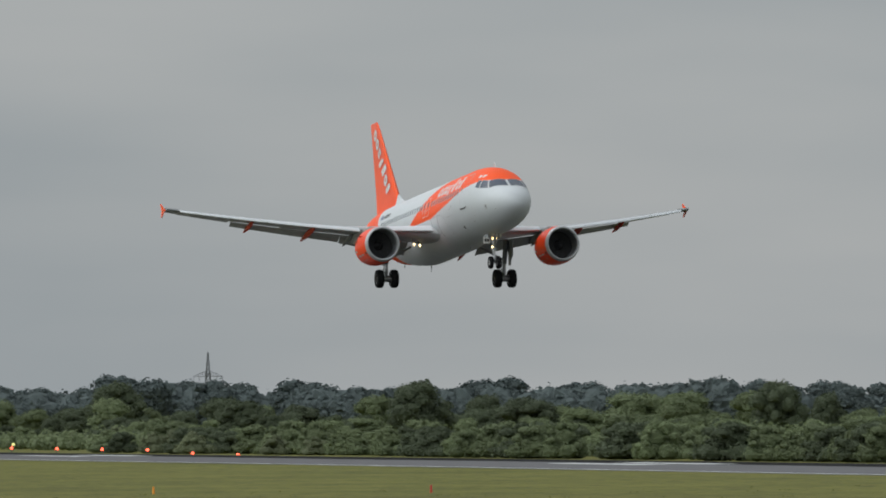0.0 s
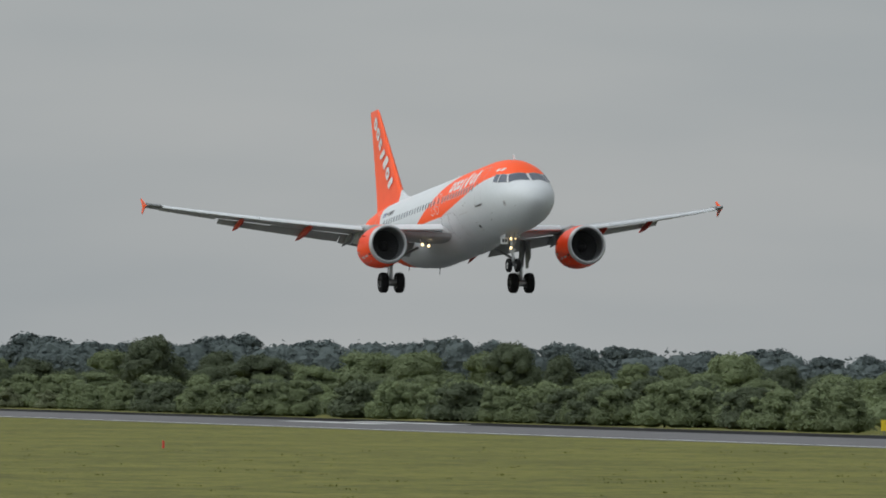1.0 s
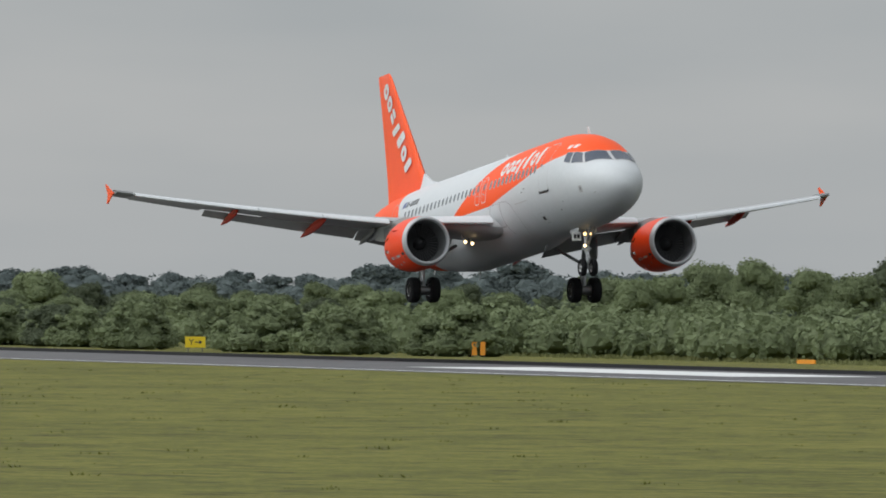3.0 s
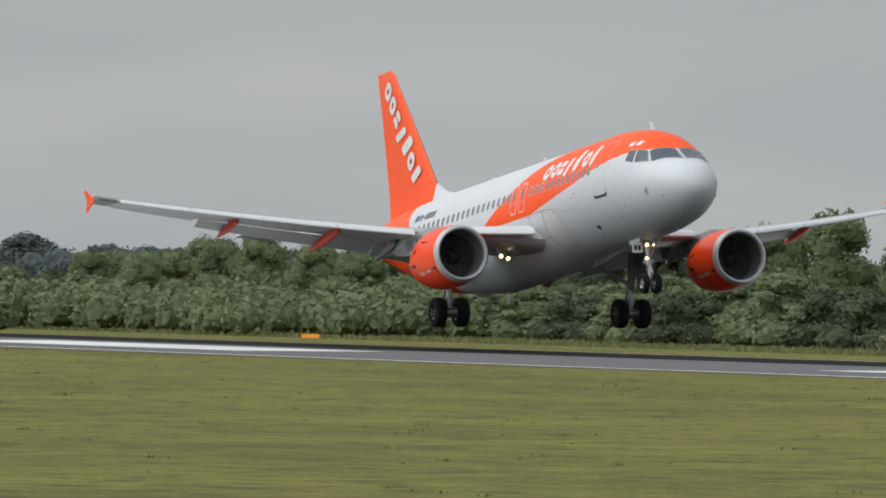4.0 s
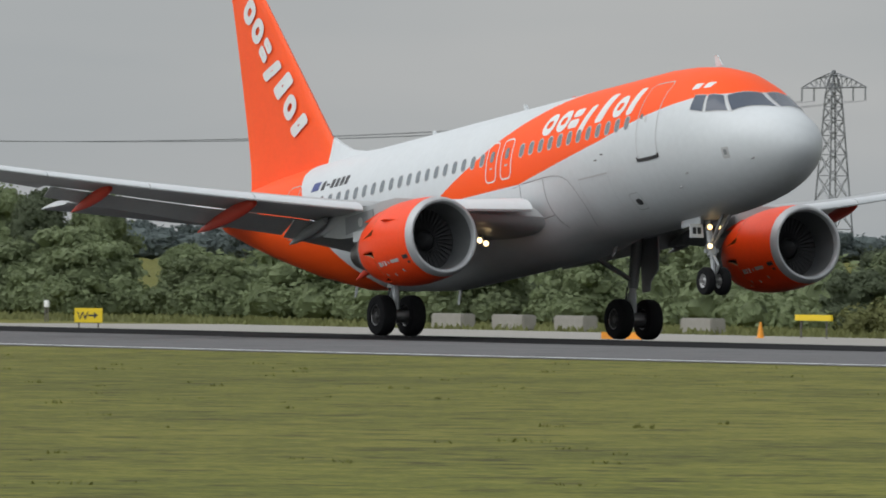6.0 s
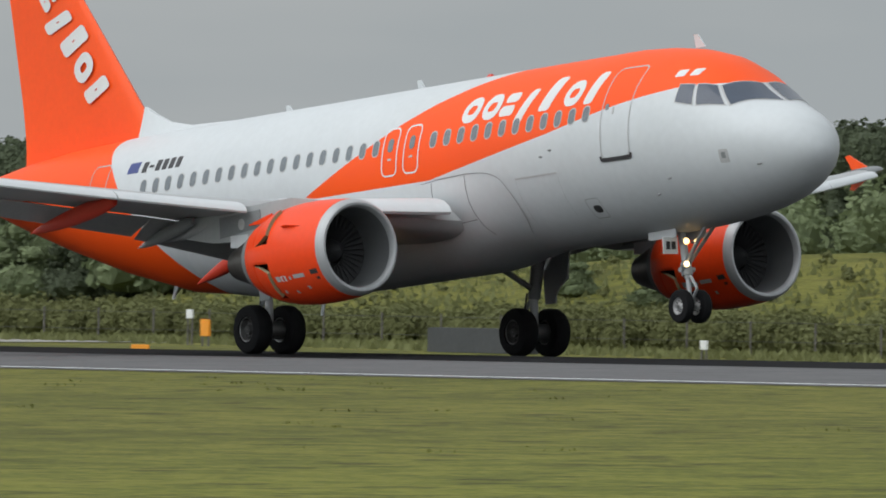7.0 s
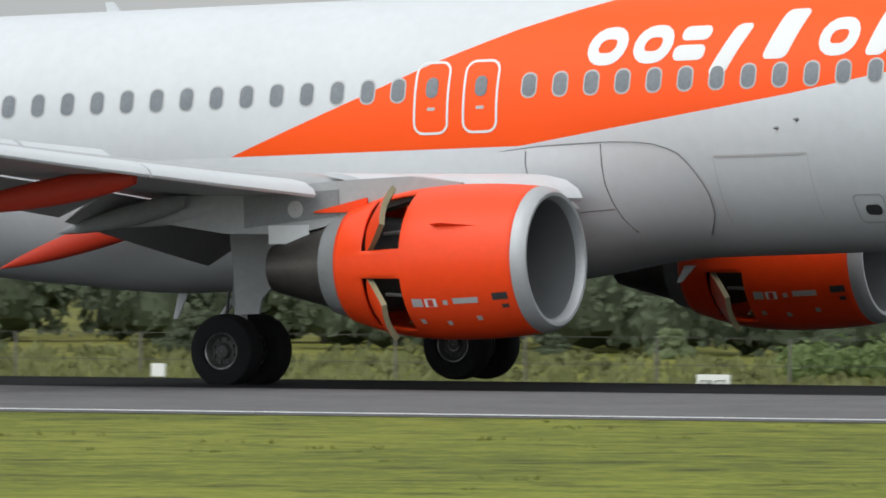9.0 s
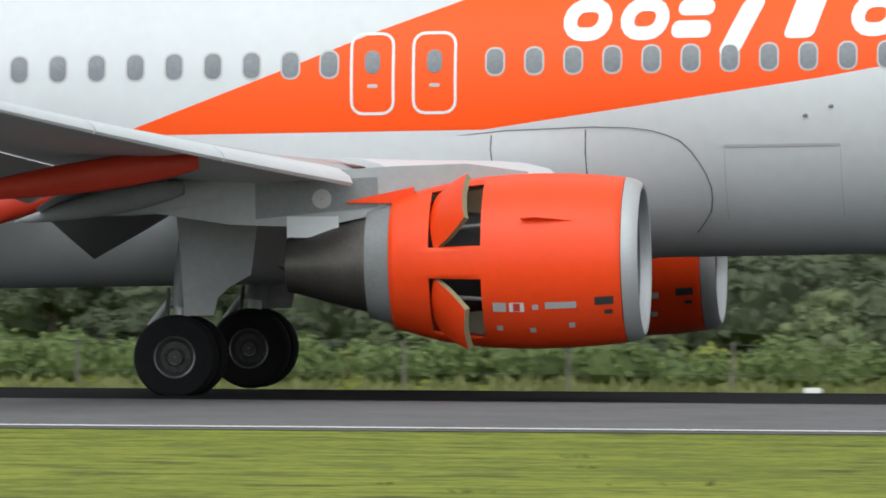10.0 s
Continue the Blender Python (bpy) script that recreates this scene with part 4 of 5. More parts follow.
def build_tail(plane):
    rings = []
    for z, le, te in ((5.6, -9.6, -15.75), (6.0, -9.9, -15.7), (6.4, -10.2, -15.68), (7.2, -10.87, -15.75), (8.4, -11.88, -15.93), (9.6, -12.9, -16.12), (10.8, -13.92, -16.33), (11.75, -14.73, -16.52), (11.92, -15.0, -16.5)):
        t = 0.055 if z < 11.8 else 0.03
        rings.append([(p[0], p[2], z) for p in foil(le, te, 0, 0, t)])
    fin = part("fin", loft(rings), M_orange, plane, "orange tail fin with white brand shapes")
    part("dorsal_fillet", loft([[(x, s * w, z) for s, w, z in ((1, a, 5.85), (-1, a, 5.85), (-1, a * 0.5, (5.85 + h) / 2 + 0.05), (-1, b, h), (1, b, h), (1, a * 0.5, (5.85 + h) / 2 + 0.05))] for x, a, b, h in ((-6.6, 0.08, 0.02, 6.06), (-8.4, 0.2, 0.03, 6.12), (-9.3, 0.28, 0.04, 6.28), (-9.9, 0.3, 0.05, 6.52), (-10.35, 0.32, 0.05, 6.75))]), M_white, plane, "white dorsal fillet")
    # brand name down the fin, as plain white shapes
    top, low = Vector((-15.3, 11.15)), Vector((-12.0, 7.0))
    step = (low - top) / 6.6
    ang = math.atan2(low.y - top.y, low.x - top.x)
    for sd in (-1, 1):
        def on_fin(X, Z, off):
            le = interp(Z, [6.4, 11.75], [-10.2, -14.73])
            te = interp(Z, [6.4, 11.75], [-15.68, -16.52])
            u = min(0.98, max(0.02, (le - X) / (le - te)))
            c = le - te
            th = 0.055 * c * (2.97 * math.sqrt(u) - 1.26 * u - 3.516 * u * u + 2.843 * u ** 3 - 1.036 * u ** 4)
            return (X, sd * (th + off + 0.018 * c * math.sin(math.pi * u) * (1 if sd > 0 else -1)), Z)

        def turned(i, pts):
            cpt = top + step * (i + 0.1)
            return [(cpt.x + px * math.cos(ang) - pz * math.sin(ang), cpt.y + px * math.sin(ang) + pz * math.cos(ang)) for px, pz in pts]

        def fin_shape(outer, inner):
            bm = bmesh.new()
            a = [bm.verts.new(on_fin(X, Z, 0.012)) for X, Z in outer]
            b = [bm.verts.new(on_fin(X, Z, 0.012)) for X, Z in inner]
            n = len(a)
            for j in range(n):
                bm.faces.new((a[j], a[(j + 1) % n], b[(j + 1) % n], b[j]))
            return bm
        for i in (0, 1, 5):
            part("brand_ring", fin_shape(turned(i, rounded(0, 0, 0.66, 0.84, 0.3, 0.1)), turned(i, rounded(0, 0, 0.2, 0.3, 0.09, 0.1))), M_logo, fin, "plain white brand shape")
        for i, px, pz, w, h, lean in ((2, 0.02, 0.2, 0.54, 0.32, 0.1), (2, -0.05, -0.22, 0.56, 0.34, 0.1), (3, -0.05, -0.12, 0.36, 1.1, 0.45), (4, 0, 0.1, 0.48, 1.1, 0.3), (6, 0, 0.06, 0.4, 1.0, 0.3)):
            part("brand_bar", fin_shape(turned(i, rounded(px, pz, w, h, 0.12, lean)), turned(i, rounded(px, pz, w * 0.1, h * 0.1, 0.01, lean))), M_logo, fin, "plain white brand shape")
    for sd in (-1, 1):
        rings = []
        for y, le, te in ((0.5, -12.2, -16.2), (2.5, -13.4, -16.6), (4.5, -14.5, -16.9), (6.2, -15.45, -17.2)):
            rings.append(foil(le, te, sd * y, 4.75 + 0.1 * y, 0.045))
        part("tailplane", loft(rings), M_grey_white, plane, "pale grey tailplane")


M_grey_white = mat("pale_grey_paint", (0.6, 0.62, 0.63), 0.36, vary=0.05, scale=0.8, coat=0.15)
M_wing = mat("wing_grey_paint", (0.36, 0.37, 0.375), 0.4, vary=0.08, scale=0.8, coat=0.1)
M_cowl = mat("orange_red_cowl_paint", (0.86, 0.06, 0.007), 0.4, vary=0.06, scale=0.9, coat=0.06, spec=0.3)
# Orange darkened in its colour for the shade under the wing.
M_fairing_shade = mat("shaded_orange_paint", (0.44, 0.032, 0.013), 0.45, vary=0.08, scale=1.5, spec=0.3)
M_flap = mat("flap_paint", (0.3, 0.31, 0.315), 0.45, vary=0.1, scale=1.5)
M_red = mat("red_marking", (0.6, 0.05, 0.03), 0.4, vary=0.05)
M_lining = mat("reverser_lining", (0.24, 0.21, 0.12), 0.6, vary=0.15, scale=5)
REVERSERS, WHEELS, PISTONS, WINGS, SPOILERS = [], [], [], [], []
airliner = tagged(new("airliner"), "white and orange twin-jet airliner landing with wheels and flaps down", "airliner")
build_fuselage(airliner)
for side_ in (-1, 1):
    build_wing(airliner, side_)
    build_engine(airliner, side_)
build_gear(airliner)
build_tail(airliner)


# ---------------- ground and runway ----------------
def bank_height(x):
    return interp(x, [-1400, -330, -275, -245, -225, -200, -150, -105, 60], [0, 0.0, 3.0, 2.6, 1.3, 0.9, 0.6, 0.3, 0.3])


def ground_z(x, y):
    z = interp(y, [-300, 60, 125, 128.4, 150, 172.7, 175, 196, 5000], [-1.0, -0.5, -0.16, -0.125, 0.0, -0.38, -0.4, -0.42, -0.42])
    z += interp(x, [-600, -340, -235, -150], [0.0, -0.1, -0.1, 0.0])
    z += interp(x, [-265, -200], [0.0, -0.36]) * min(1, max(0, (y - 172.7) / 5))
    s = min(1, max(0, (y - 197) / 22))
    z += bank_height(x) * s * s * (3 - 2 * s) * min(1, max(0, (420 - y) / 160))
    return z


def build_ground():
    xs = [-5000, -3500, -2200, -1500] + list(range(-1200, 121, 10)) + [300, 800, 2500, 5000]
    ys = [-2500, -300, -40, 20, 60, 80, 95, 105, 115, 122, 128.2, 150, 173, 178, 190, 196, 200, 204, 208, 212, 216, 220, 240, 300, 420, 900, 2000, 5000]
    vs = []
    for x in xs:
        for y in ys:
            z = ground_z(x, y)
            if 128.2 < y < 173:
                z -= 0.05
            elif y < 128:
                z += 0.03 * noise.noise((x * 0.05, y * 0.1, 0))
            vs.append((x, y, z))
    k = len(ys)
    faces = [(i * k + j, (i + 1) * k + j, (i + 1) * k + j + 1, i * k + j + 1) for i in range(len(xs) - 1) for j in range(k - 1)]
    me = bpy.data.meshes.new("ground")
    me.from_pydata(vs, [], faces)
    tagged(mesh_obj("ground", me, M_grass), "mown airfield grass", "ground", kind="structure")


def strip(name, y0, y1, x0, x1, lift, material, label, n=2, parent=None):
    ys = sorted({y0, y1} | {v for v in (128.4, 150, 172.7, 175) if y0 < v < y1})
    vs, faces = [], []
    xs = [x0 + (x1 - x0) * i / n for i in range(n + 1)]
    for x in xs:
        for y in ys:
            vs.append((x, y, ground_z(x, y) + lift))
    k = len(ys)
    faces = [(i * k + j, (i + 1) * k + j, (i + 1) * k + j + 1, i * k + j + 1) for i in range(n) for j in range(k - 1)]
    me = bpy.data.meshes.new(name)
    me.from_pydata(vs, [], faces)
    ob = mesh_obj(name, me, material, parent)
    return tagged(ob, label, name.replace("_", " "), kind="structure") if parent is None else ob


build_ground()
road = strip("runway", 128.0, 172.7, -2500, 900, 0.012, M_asphalt, "grey asphalt runway with white markings", 340)
strip("rubber_deposit", 143.5, 160, -1000, 300, 0.018, M_rubber_track, "", 130, road)
for y in (128.7, 171.7):
    strip("edge_line", y, y + 0.5, -1600, 600, 0.024, M_marking, "", 220, road)
for x in (-840, -735, -575):
    for y in (139.5, 143.5, 157.0, 160.5):
        strip("touchdown_mark", y, y + 1.8, x - 11, x + 11, 0.024, M_marking, "", 4, road)
for y in (134.5, 160.5):
    strip("aiming_mark", y, y + 6, -420, -380, 0.024, M_marking, "", 4, road)
    strip("aiming_mark", y + 0.5, y + 4.5, -325, -278, 0.024, M_marking, "", 4, road)
for y in (139.0, 158.5):
    strip("touchdown_mark", y, y + 2, -146, -123, 0.024, M_marking, "", 4, road)
strip("threshold_mark", 163.5, 166.5, -985, -838, 0.024, M_marking, "", 8, road)
strip("threshold_mark", 152.5, 155.5, -985, -850, 0.024, M_marking, "", 8, road)
strip("taxiway", 173.0, 190, -352, -268, 0.02, M_concrete, "pale concrete taxiway stub", 4)


# ---------------- vegetation ----------------
ICO = {}


def ico(level):
    if level not in ICO:
        bm = bmesh.new()
        bmesh.ops.create_icosphere(bm, subdivisions=level, radius=1)
        ICO[level] = (np.array([v.co[:] for v in bm.verts]), np.array([[v.index for v in f.verts] for f in bm.faces]))
        bm.free()
    return ICO[level]


def leaf_cloud(name, lobes, count, size, seed, material, up=0.25, core=0.76, level=2):
    """Many small leaf clumps on the outsides of some lobes (x, y, z, rx, ry, rz)."""
    rng = np.random.default_rng(seed)
    vol = np.array([l[3] * l[4] + l[4] * l[5] for l in lobes])
    pick = rng.choice(len(lobes), count, p=vol / vol.sum())
    L = np.array(lobes)[pick]
    d = rng.normal(size=(count, 3))
    d /= np.linalg.norm(d, axis=1)[:, None]
    d[:, 2] = np.where(d[:, 2] < -0.5, -d[:, 2] * 0.6, d[:, 2])
    rad = 0.74 + 0.28 * rng.random(count) ** 0.7
    lump = 1 + 0.16 * np.sin(d[:, 0] * 6 + seed) * np.sin(d[:, 1] * 5) + 0.1 * np.sin(d[:, 2] * 9 + d[:, 0] * 7)
    c = L[:, :3] + d * L[:, 3:] * (rad * lump)[:, None]
    if name == "crown":
        c[:, 2] = np.maximum(c[:, 2], 0.05)
    nrm = d + rng.normal(size=(count, 3)) * 0.42 + np.array([0, 0, up])
    nrm /= np.linalg.norm(nrm, axis=1)[:, None]
    t = np.cross(nrm, rng.normal(size=(count, 3)))
    t /= np.linalg.norm(t, axis=1)[:, None]
    b = np.cross(nrm, t)
    s = size * (0.55 + 0.9 * rng.random(count))[:, None]
    v = np.empty((count, 5, 3))
    for i, (u, w, o) in enumerate(((0.0, -1.0, -0.1), (0.75, -0.15, 0.12), (0.35, 0.85, -0.12), (-0.45, 0.7, 0.1), (-0.8, -0.25, -0.1))):
        v[:, i] = c + t * s * u + b * s * w + nrm * s * o * 1.6
    base = np.arange(count) * 5
    faces = np.concatenate([np.stack([base, base + 1, base + 2], 1), np.stack([base, base + 2, base + 3], 1), np.stack([base, base + 3, base + 4], 1)])
    pts, tris = [v.reshape(-1, 3)], [faces]
    start = 5 * count
    iv, it = ico(level)
    for lb in lobes:                                # the dense inside of each lobe
        lump = 1 + 0.14 * np.sin(iv[:, 0] * 7 + lb[0]) * np.sin(iv[:, 1] * 6 + lb[1]) + 0.1 * np.sin(iv[:, 2] * 11 + lb[2]) + 0.12 * (rng.random(len(iv)) - 0.5)
        q = np.array(lb[:3]) + iv * np.array(lb[3:]) * (core * lump)[:, None]
        pts.append(q)
        tris.append(it + start)
        start += len(iv)
    me = bpy.data.meshes.new(name)
    me.from_pydata(np.concatenate(pts).tolist(), [], np.concatenate(tris).tolist())
    me.materials.append(material)
    return me


def bare_lobes(rng, h, spread, n, low=0.25):
    out = []
    for i in range(n * 2):
        a, u = rng.uniform(0, 2 * math.pi), rng.uniform(low, 0.88)
        reach = spread * math.sin(math.pi * min(0.95, u * 0.8 + 0.18)) * rng.uniform(0.25, 0.85)
        r = h * rng.uniform(0.08, 0.17)
        out.append((reach * math.cos(a), reach * math.sin(a), h * u, r * rng.uniform(0.95, 1.5), r * rng.uniform(0.95, 1.5), r))
    out.append((0, 0, h * 0.55, spread * 0.5, spread * 0.5, h * 0.3))
    if low < 0.2:
        for i in range(4):
            out.append((spread * 0.5 * math.cos(i * 1.6), spread * 0.5 * math.sin(i * 1.6), h * 0.2, spread * 0.5, spread * 0.5, h * 0.26))
    return out


def make_tree(kind, h, spread, lobes, count, size, seed, material, label, low=0.25, category="tree"):
    rng = random.Random(seed)
    tree = tagged(new(kind), label, category, group=kind + " belt")
    bl = bare_lobes(rng, h, spread, lobes, low)
    bm = rod((0, 0, -0.3), (0.05, 0, h * 0.45), h * 0.03, h * 0.016, 8)
    for l in bl[:5]:
        rod((0, 0, h * 0.25), (l[0] * 0.8, l[1] * 0.8, l[2]), h * 0.013, h * 0.004, 5, bm)
    part("trunk", bm, M_bark, tree)
    me = leaf_cloud("crown", bl, count, size, seed, material)
    ob = new("crown", me)
    ob.parent = tree
    return tree


rnd = random.Random(11)
BUSHES = [make_tree("bush", 3.3, 2.3, 12, 4200, 0.105, 3, M_leaf, "dense green bush beside the airfield", 0.12, "bush"),
          make_tree("bush", 3.0, 2.6, 13, 4200, 0.105, 5, M_leaf_dark, "dark green bush beside the airfield", 0.12, "bush"),
          make_tree("bush", 3.0, 2.2, 11, 4200, 0.1, 8, M_leaf_pale, "pale grey-green willow bush beside the airfield", 0.12, "bush"),
          make_tree("bush", 3.6, 2.4, 14, 4400, 0.105, 9, M_leaf, "tall green bush beside the airfield", 0.12, "bush")]
TREES = [make_tree("oak_tree", 9.0, 4.6, 18, 9000, 0.155, 21, M_leaf_dark, "dark broad-crowned oak tree in a belt", 0.3),
         make_tree("ash_tree", 9.0, 4.0, 18, 9000, 0.155, 22, M_leaf, "rounded green ash tree in a belt", 0.28),
         make_tree("oak_tree", 9.0, 5.4, 20, 9000, 0.155, 23, M_leaf, "spreading green oak tree in a belt", 0.25),
         make_tree("birch_tree", 9.5, 2.3, 14, 3600, 0.16, 24, M_leaf, "slender pointed green birch tree", 0.3),
         make_tree("willow_tree", 9.0, 4.2, 16, 9000, 0.155, 25, M_leaf_pale, "pale grey-green rounded willow tree", 0.2)]
used = set()


def plant(kinds, x, y, h, wide=1.0, i=None):
    src = rnd.choice(kinds) if i is None else kinds[i]
    k = h / {"bush": 3.2}.get(src.name.split(".")[0], 9.0)
    m = Matrix.Translation((x, y, ground_z(x, y) - 0.05)) @ Matrix.Rotation(rnd.uniform(0, 6.28), 4, "Z")
    if src.name in used:
        ob = copy_thing(src, m)
    else:
        ob = src
        used.add(src.name)
        ob.matrix_basis = m
    ob.scale = (k * wide, k * wide, k)
    return ob


# hedge of bushes along the far side
x = -1120.0
while x < 30:
    y = 203 + rnd.uniform(-2, 4)
    if x < -930:
        y, h, step = 206 + rnd.uniform(-4, 8), rnd.uniform(1.9, 2.7), 6.0
    elif x < -790:
        y, h, step = 183 + rnd.uniform(-2, 4), rnd.uniform(1.6, 2.6), 4.6
    elif x < -560:
        y, h, step = 181 + rnd.uniform(-2, 4), rnd.uniform(2.1, 3.0), 4.0
    elif x < -350:
        h, step = rnd.uniform(2.4, 3.6), 3.6
    elif x < -290:
        y, h, step = 212 + rnd.uniform(-2, 3), rnd.uniform(2.4, 3.2), 3.0
    elif x < -170:
        y, h, step = 214 + rnd.uniform(-11, 9), rnd.uniform(0.6, 1.4), 6.5
    elif x < -95:
        y, h, step = 213 + rnd.uniform(-6, 6), rnd.uniform(0.5, 1.2), 4.5
    else:
        y, h, step = 208 + rnd.uniform(-5, 6), rnd.uniform(1.0, 1.8), 2.6
    plant(BUSHES if x < -800 else BUSHES[:2] + BUSHES[3:] if rnd.random() < 0.85 else BUSHES, x, y, h, rnd.uniform(0.95, 1.35))
    x += step * rnd.uniform(0.75, 1.25)
# belts of single trees behind the hedge: x, y, height, width, kind
TREES_FAR = [(-1205, 225, 3.2, 4.5, 2), (-1204, 232, 4.3, 6.4, 0), (-1269, 250, 7.5, 8.1, 0), (-1094, 222, 2.8, 5.2, 1), (-1177, 246, 5.1, 6.9, 0), (-1149, 246, 4.5, 7.4, 0), (-1033, 225, 2.6, 5.0, 2), (-1006, 222, 3.1, 6.5, 2), (-1105, 250, 7.0, 8.3, 0), (-1013, 235, 4.0, 4.9, 0), (-1058, 250, 5.1, 8.5, 0), (-942, 228, 3.9, 5.6, 1), (-992, 245, 5.4, 8.0, 2), (-965, 243, 5.4, 7.3, 2), (-893, 222, 3.2, 4.8, 1)]
TREES_MIDDLE = [(-988, 258, 6.5, 5.9, 0), (-969, 258, 5.3, 4.2, 0), (-880, 226, 2.8, 5.2, 1), (-861, 232, 3.7, 4.7, 1), (-829, 228, 3.3, 4.5, 0), (-807, 226, 3.7, 4.8, 2), (-870, 246, 5.4, 7.1, 2), (-795, 228, 3.4, 4.7, 0), (-769, 226, 3.6, 5.0, 1), (-756, 226, 3.9, 4.9, 1), (-885, 250, 5.2, 6.7, 2), (-776, 222, 3.2, 4.6, 1), (-807, 224, 3.2, 5.2, 2), (-778, 228, 3.7, 5.5, 0), (-754, 226, 3.5, 5.3, 1)]
TREES_NEAR = [(-744, 228, 3.5, 4.9, 1), (-724, 226, 3.3, 4.4, 0), (-717, 228, 3.9, 4.7, 2), (-739, 240, 4.1, 3.6, 2), (-691, 228, 3.6, 4.2, 2), (-723, 245, 4.9, 4.4, 2), (-713, 245, 4.9, 4.7, 2), (-734, 250, 5.0, 6.9, 2), (-715, 248, 5.1, 4.7, 1), (-726, 255, 6.1, 6.0, 2), (-715, 255, 6.3, 4.8, 1), (-690, 250, 5.6, 5.0, 2), (-671, 246, 5.2, 5.2, 1), (-678, 252, 6.5, 4.9, 0), (-664, 252, 6.5, 4.8, 2), (-662, 256, 7.1, 4.4, 1), (-653, 256, 7.1, 4.0, 0)]
TALL_CROWNS = [(-632, 252, 6.6, 4.3, 0), (-570, 226, 3.5, 4.2, 2), (-571, 218, 1.4, 3.5, 3), (-607, 226, 3.5, 5.4, 1), (-563, 250, 11.1, 4.5, 0), (-557, 250, 10.0, 3.8, 2), (-556, 252, 9.5, 2.9, 1), (-548, 250, 8.8, 2.5, 0), (-608, 250, 6.9, 4.1, 2), (-620, 252, 6.7, 3.8, 0), (-599, 250, 7.7, 3.7, 1), (-557, 250, 9.6, 3.5, 1), (-518, 232, 5.7, 4.4, 2), (-506, 230, 4.8, 4.1, 1), (-525, 232, 5.1, 3.9, 1)]
BANK_TREES = [(-548, 250, 8.1, 4.7, 2), (-533, 248, 7.1, 4.6, 0), (-525, 248, 6.4, 4.2, 2), (-510, 246, 5.7, 3.5, 1), (-503, 246, 5.5, 3.5, 0), (-498, 246, 5.6, 3.5, 2), (-490, 246, 5.3, 3.4, 1), (-496, 228, 3.6, 4.8, 1), (-485, 228, 3.3, 4.8, 2), (-462, 228, 3.4, 4.6, 0), (-438, 244, 5.3, 3.9, 1), (-431, 244, 4.9, 3.9, 0), (-429, 246, 5.3, 3.1, 2)]
ROUND_CROWNS = [(-575, 246, 7.4, 5.2, 2), (-573, 248, 8.7, 4.9, 1), (-574, 250, 8.9, 3.9, 2), (-559, 238, 5.9, 4.8, 1), (-530, 230, 5.0, 5.1, 2), (-485, 246, 5.6, 3.7, 0), (-484, 248, 5.9, 3.7, 1), (-475, 246, 5.7, 3.6, 0), (-470, 246, 5.6, 3.6, 2)]
BANK_CROWNS = [(-360, 250, 7.6, 3.2, 0), (-356, 250, 7.1, 3.0, 2), (-357, 252, 7.5, 3.0, 0), (-355, 246, 6.2, 2.7, 0), (-344, 240, 5.4, 3.3, 0), (-341, 240, 5.2, 3.3, 2), (-425, 252, 7.6, 3.4, 0), (-407, 244, 5.6, 3.7, 2), (-311, 252, 6.9, 2.7, 0), (-319, 256, 6.8, 2.3, 2), (-373, 256, 7.5, 2.8, 0)]
for row in TREES_FAR + TREES_MIDDLE + TREES_NEAR + TALL_CROWNS + BANK_TREES + ROUND_CROWNS + BANK_CROWNS:
    x, y, h, across, kind = row
    plant(TREES, x, y, h, max(0.8, 1.15 * across / (1.2 * h)), 4 if kind == 3 else kind)
# low rows between and behind them
for lo, hi, step, y0, y1, h0, h1 in ((-1150, -560, 11, 214, 232, 2.6, 3.4), (-560, -330, 5, 214, 224, 2.6, 3.6), (-330, -260, 6, 240, 275, 2.6, 4.0), (-260, -60, 5, 240, 275, 2.4, 3.6), (-232, 30, 3.2, 221, 236, 2.6, 4.0), (-130, 20, 8, 250, 280, 5.0, 6.5)):
    x = lo
    while x < hi:
        plant(TREES[:3], x, rnd.uniform(y0, y1), rnd.uniform(h0, h1), rnd.uniform(0.85, 1.15))
        x += step * rnd.uniform(0.7, 1.3)
for x, h in ((-340, 6.4), (-334, 7.2), (-327, 6.6), (-321, 7.8), (-314.8, 7.4), (-312.3, 8.3), (-309, 7.9), (-305, 7.2), (-302, 7.0), (-299.2, 7.4), (-308.7, 8.3), (-307.6, 8.5), (-305.9, 8.7), (-304.8, 8.3), (-303.3, 8.1), (-302.1, 8.0), (-300.5, 7.6), (-298.9, 7.6), (-297.2, 7.4), (-295.2, 7.4), (-293.3, 7.2), (-291.8, 7.4), (-290.6, 7.8), (-289.5, 7.9), (-288.4, 7.5)):    # slender tops behind the bank
    plant(TREES, x, 262 + rnd.uniform(-1, 1), h, 0.36, 3)


def scrub(name, spans, count, size, seed, material, label):
    """One continuous mass of low scrub along stretches (x0, x1, y0, y1, low, high, step)."""
    rng = random.Random(seed)
    lobes = []
    for x0, x1, y0, y1, lo, hi, step in spans:
        x = x0
        while x < x1:
            y, h = rng.uniform(y0, y1), rng.uniform(lo, hi)
            z = ground_z(x, y)
            lobes.append((x, y, z + h * 0.4, h * 0.75, h * 0.6, h * 0.6))
            x += step * rng.uniform(0.6, 1.4)
    me = leaf_cloud(name, lobes, count, size, seed, material, core=0.6)
    tagged(new(name, me), label, "undergrowth", kind="stuff")


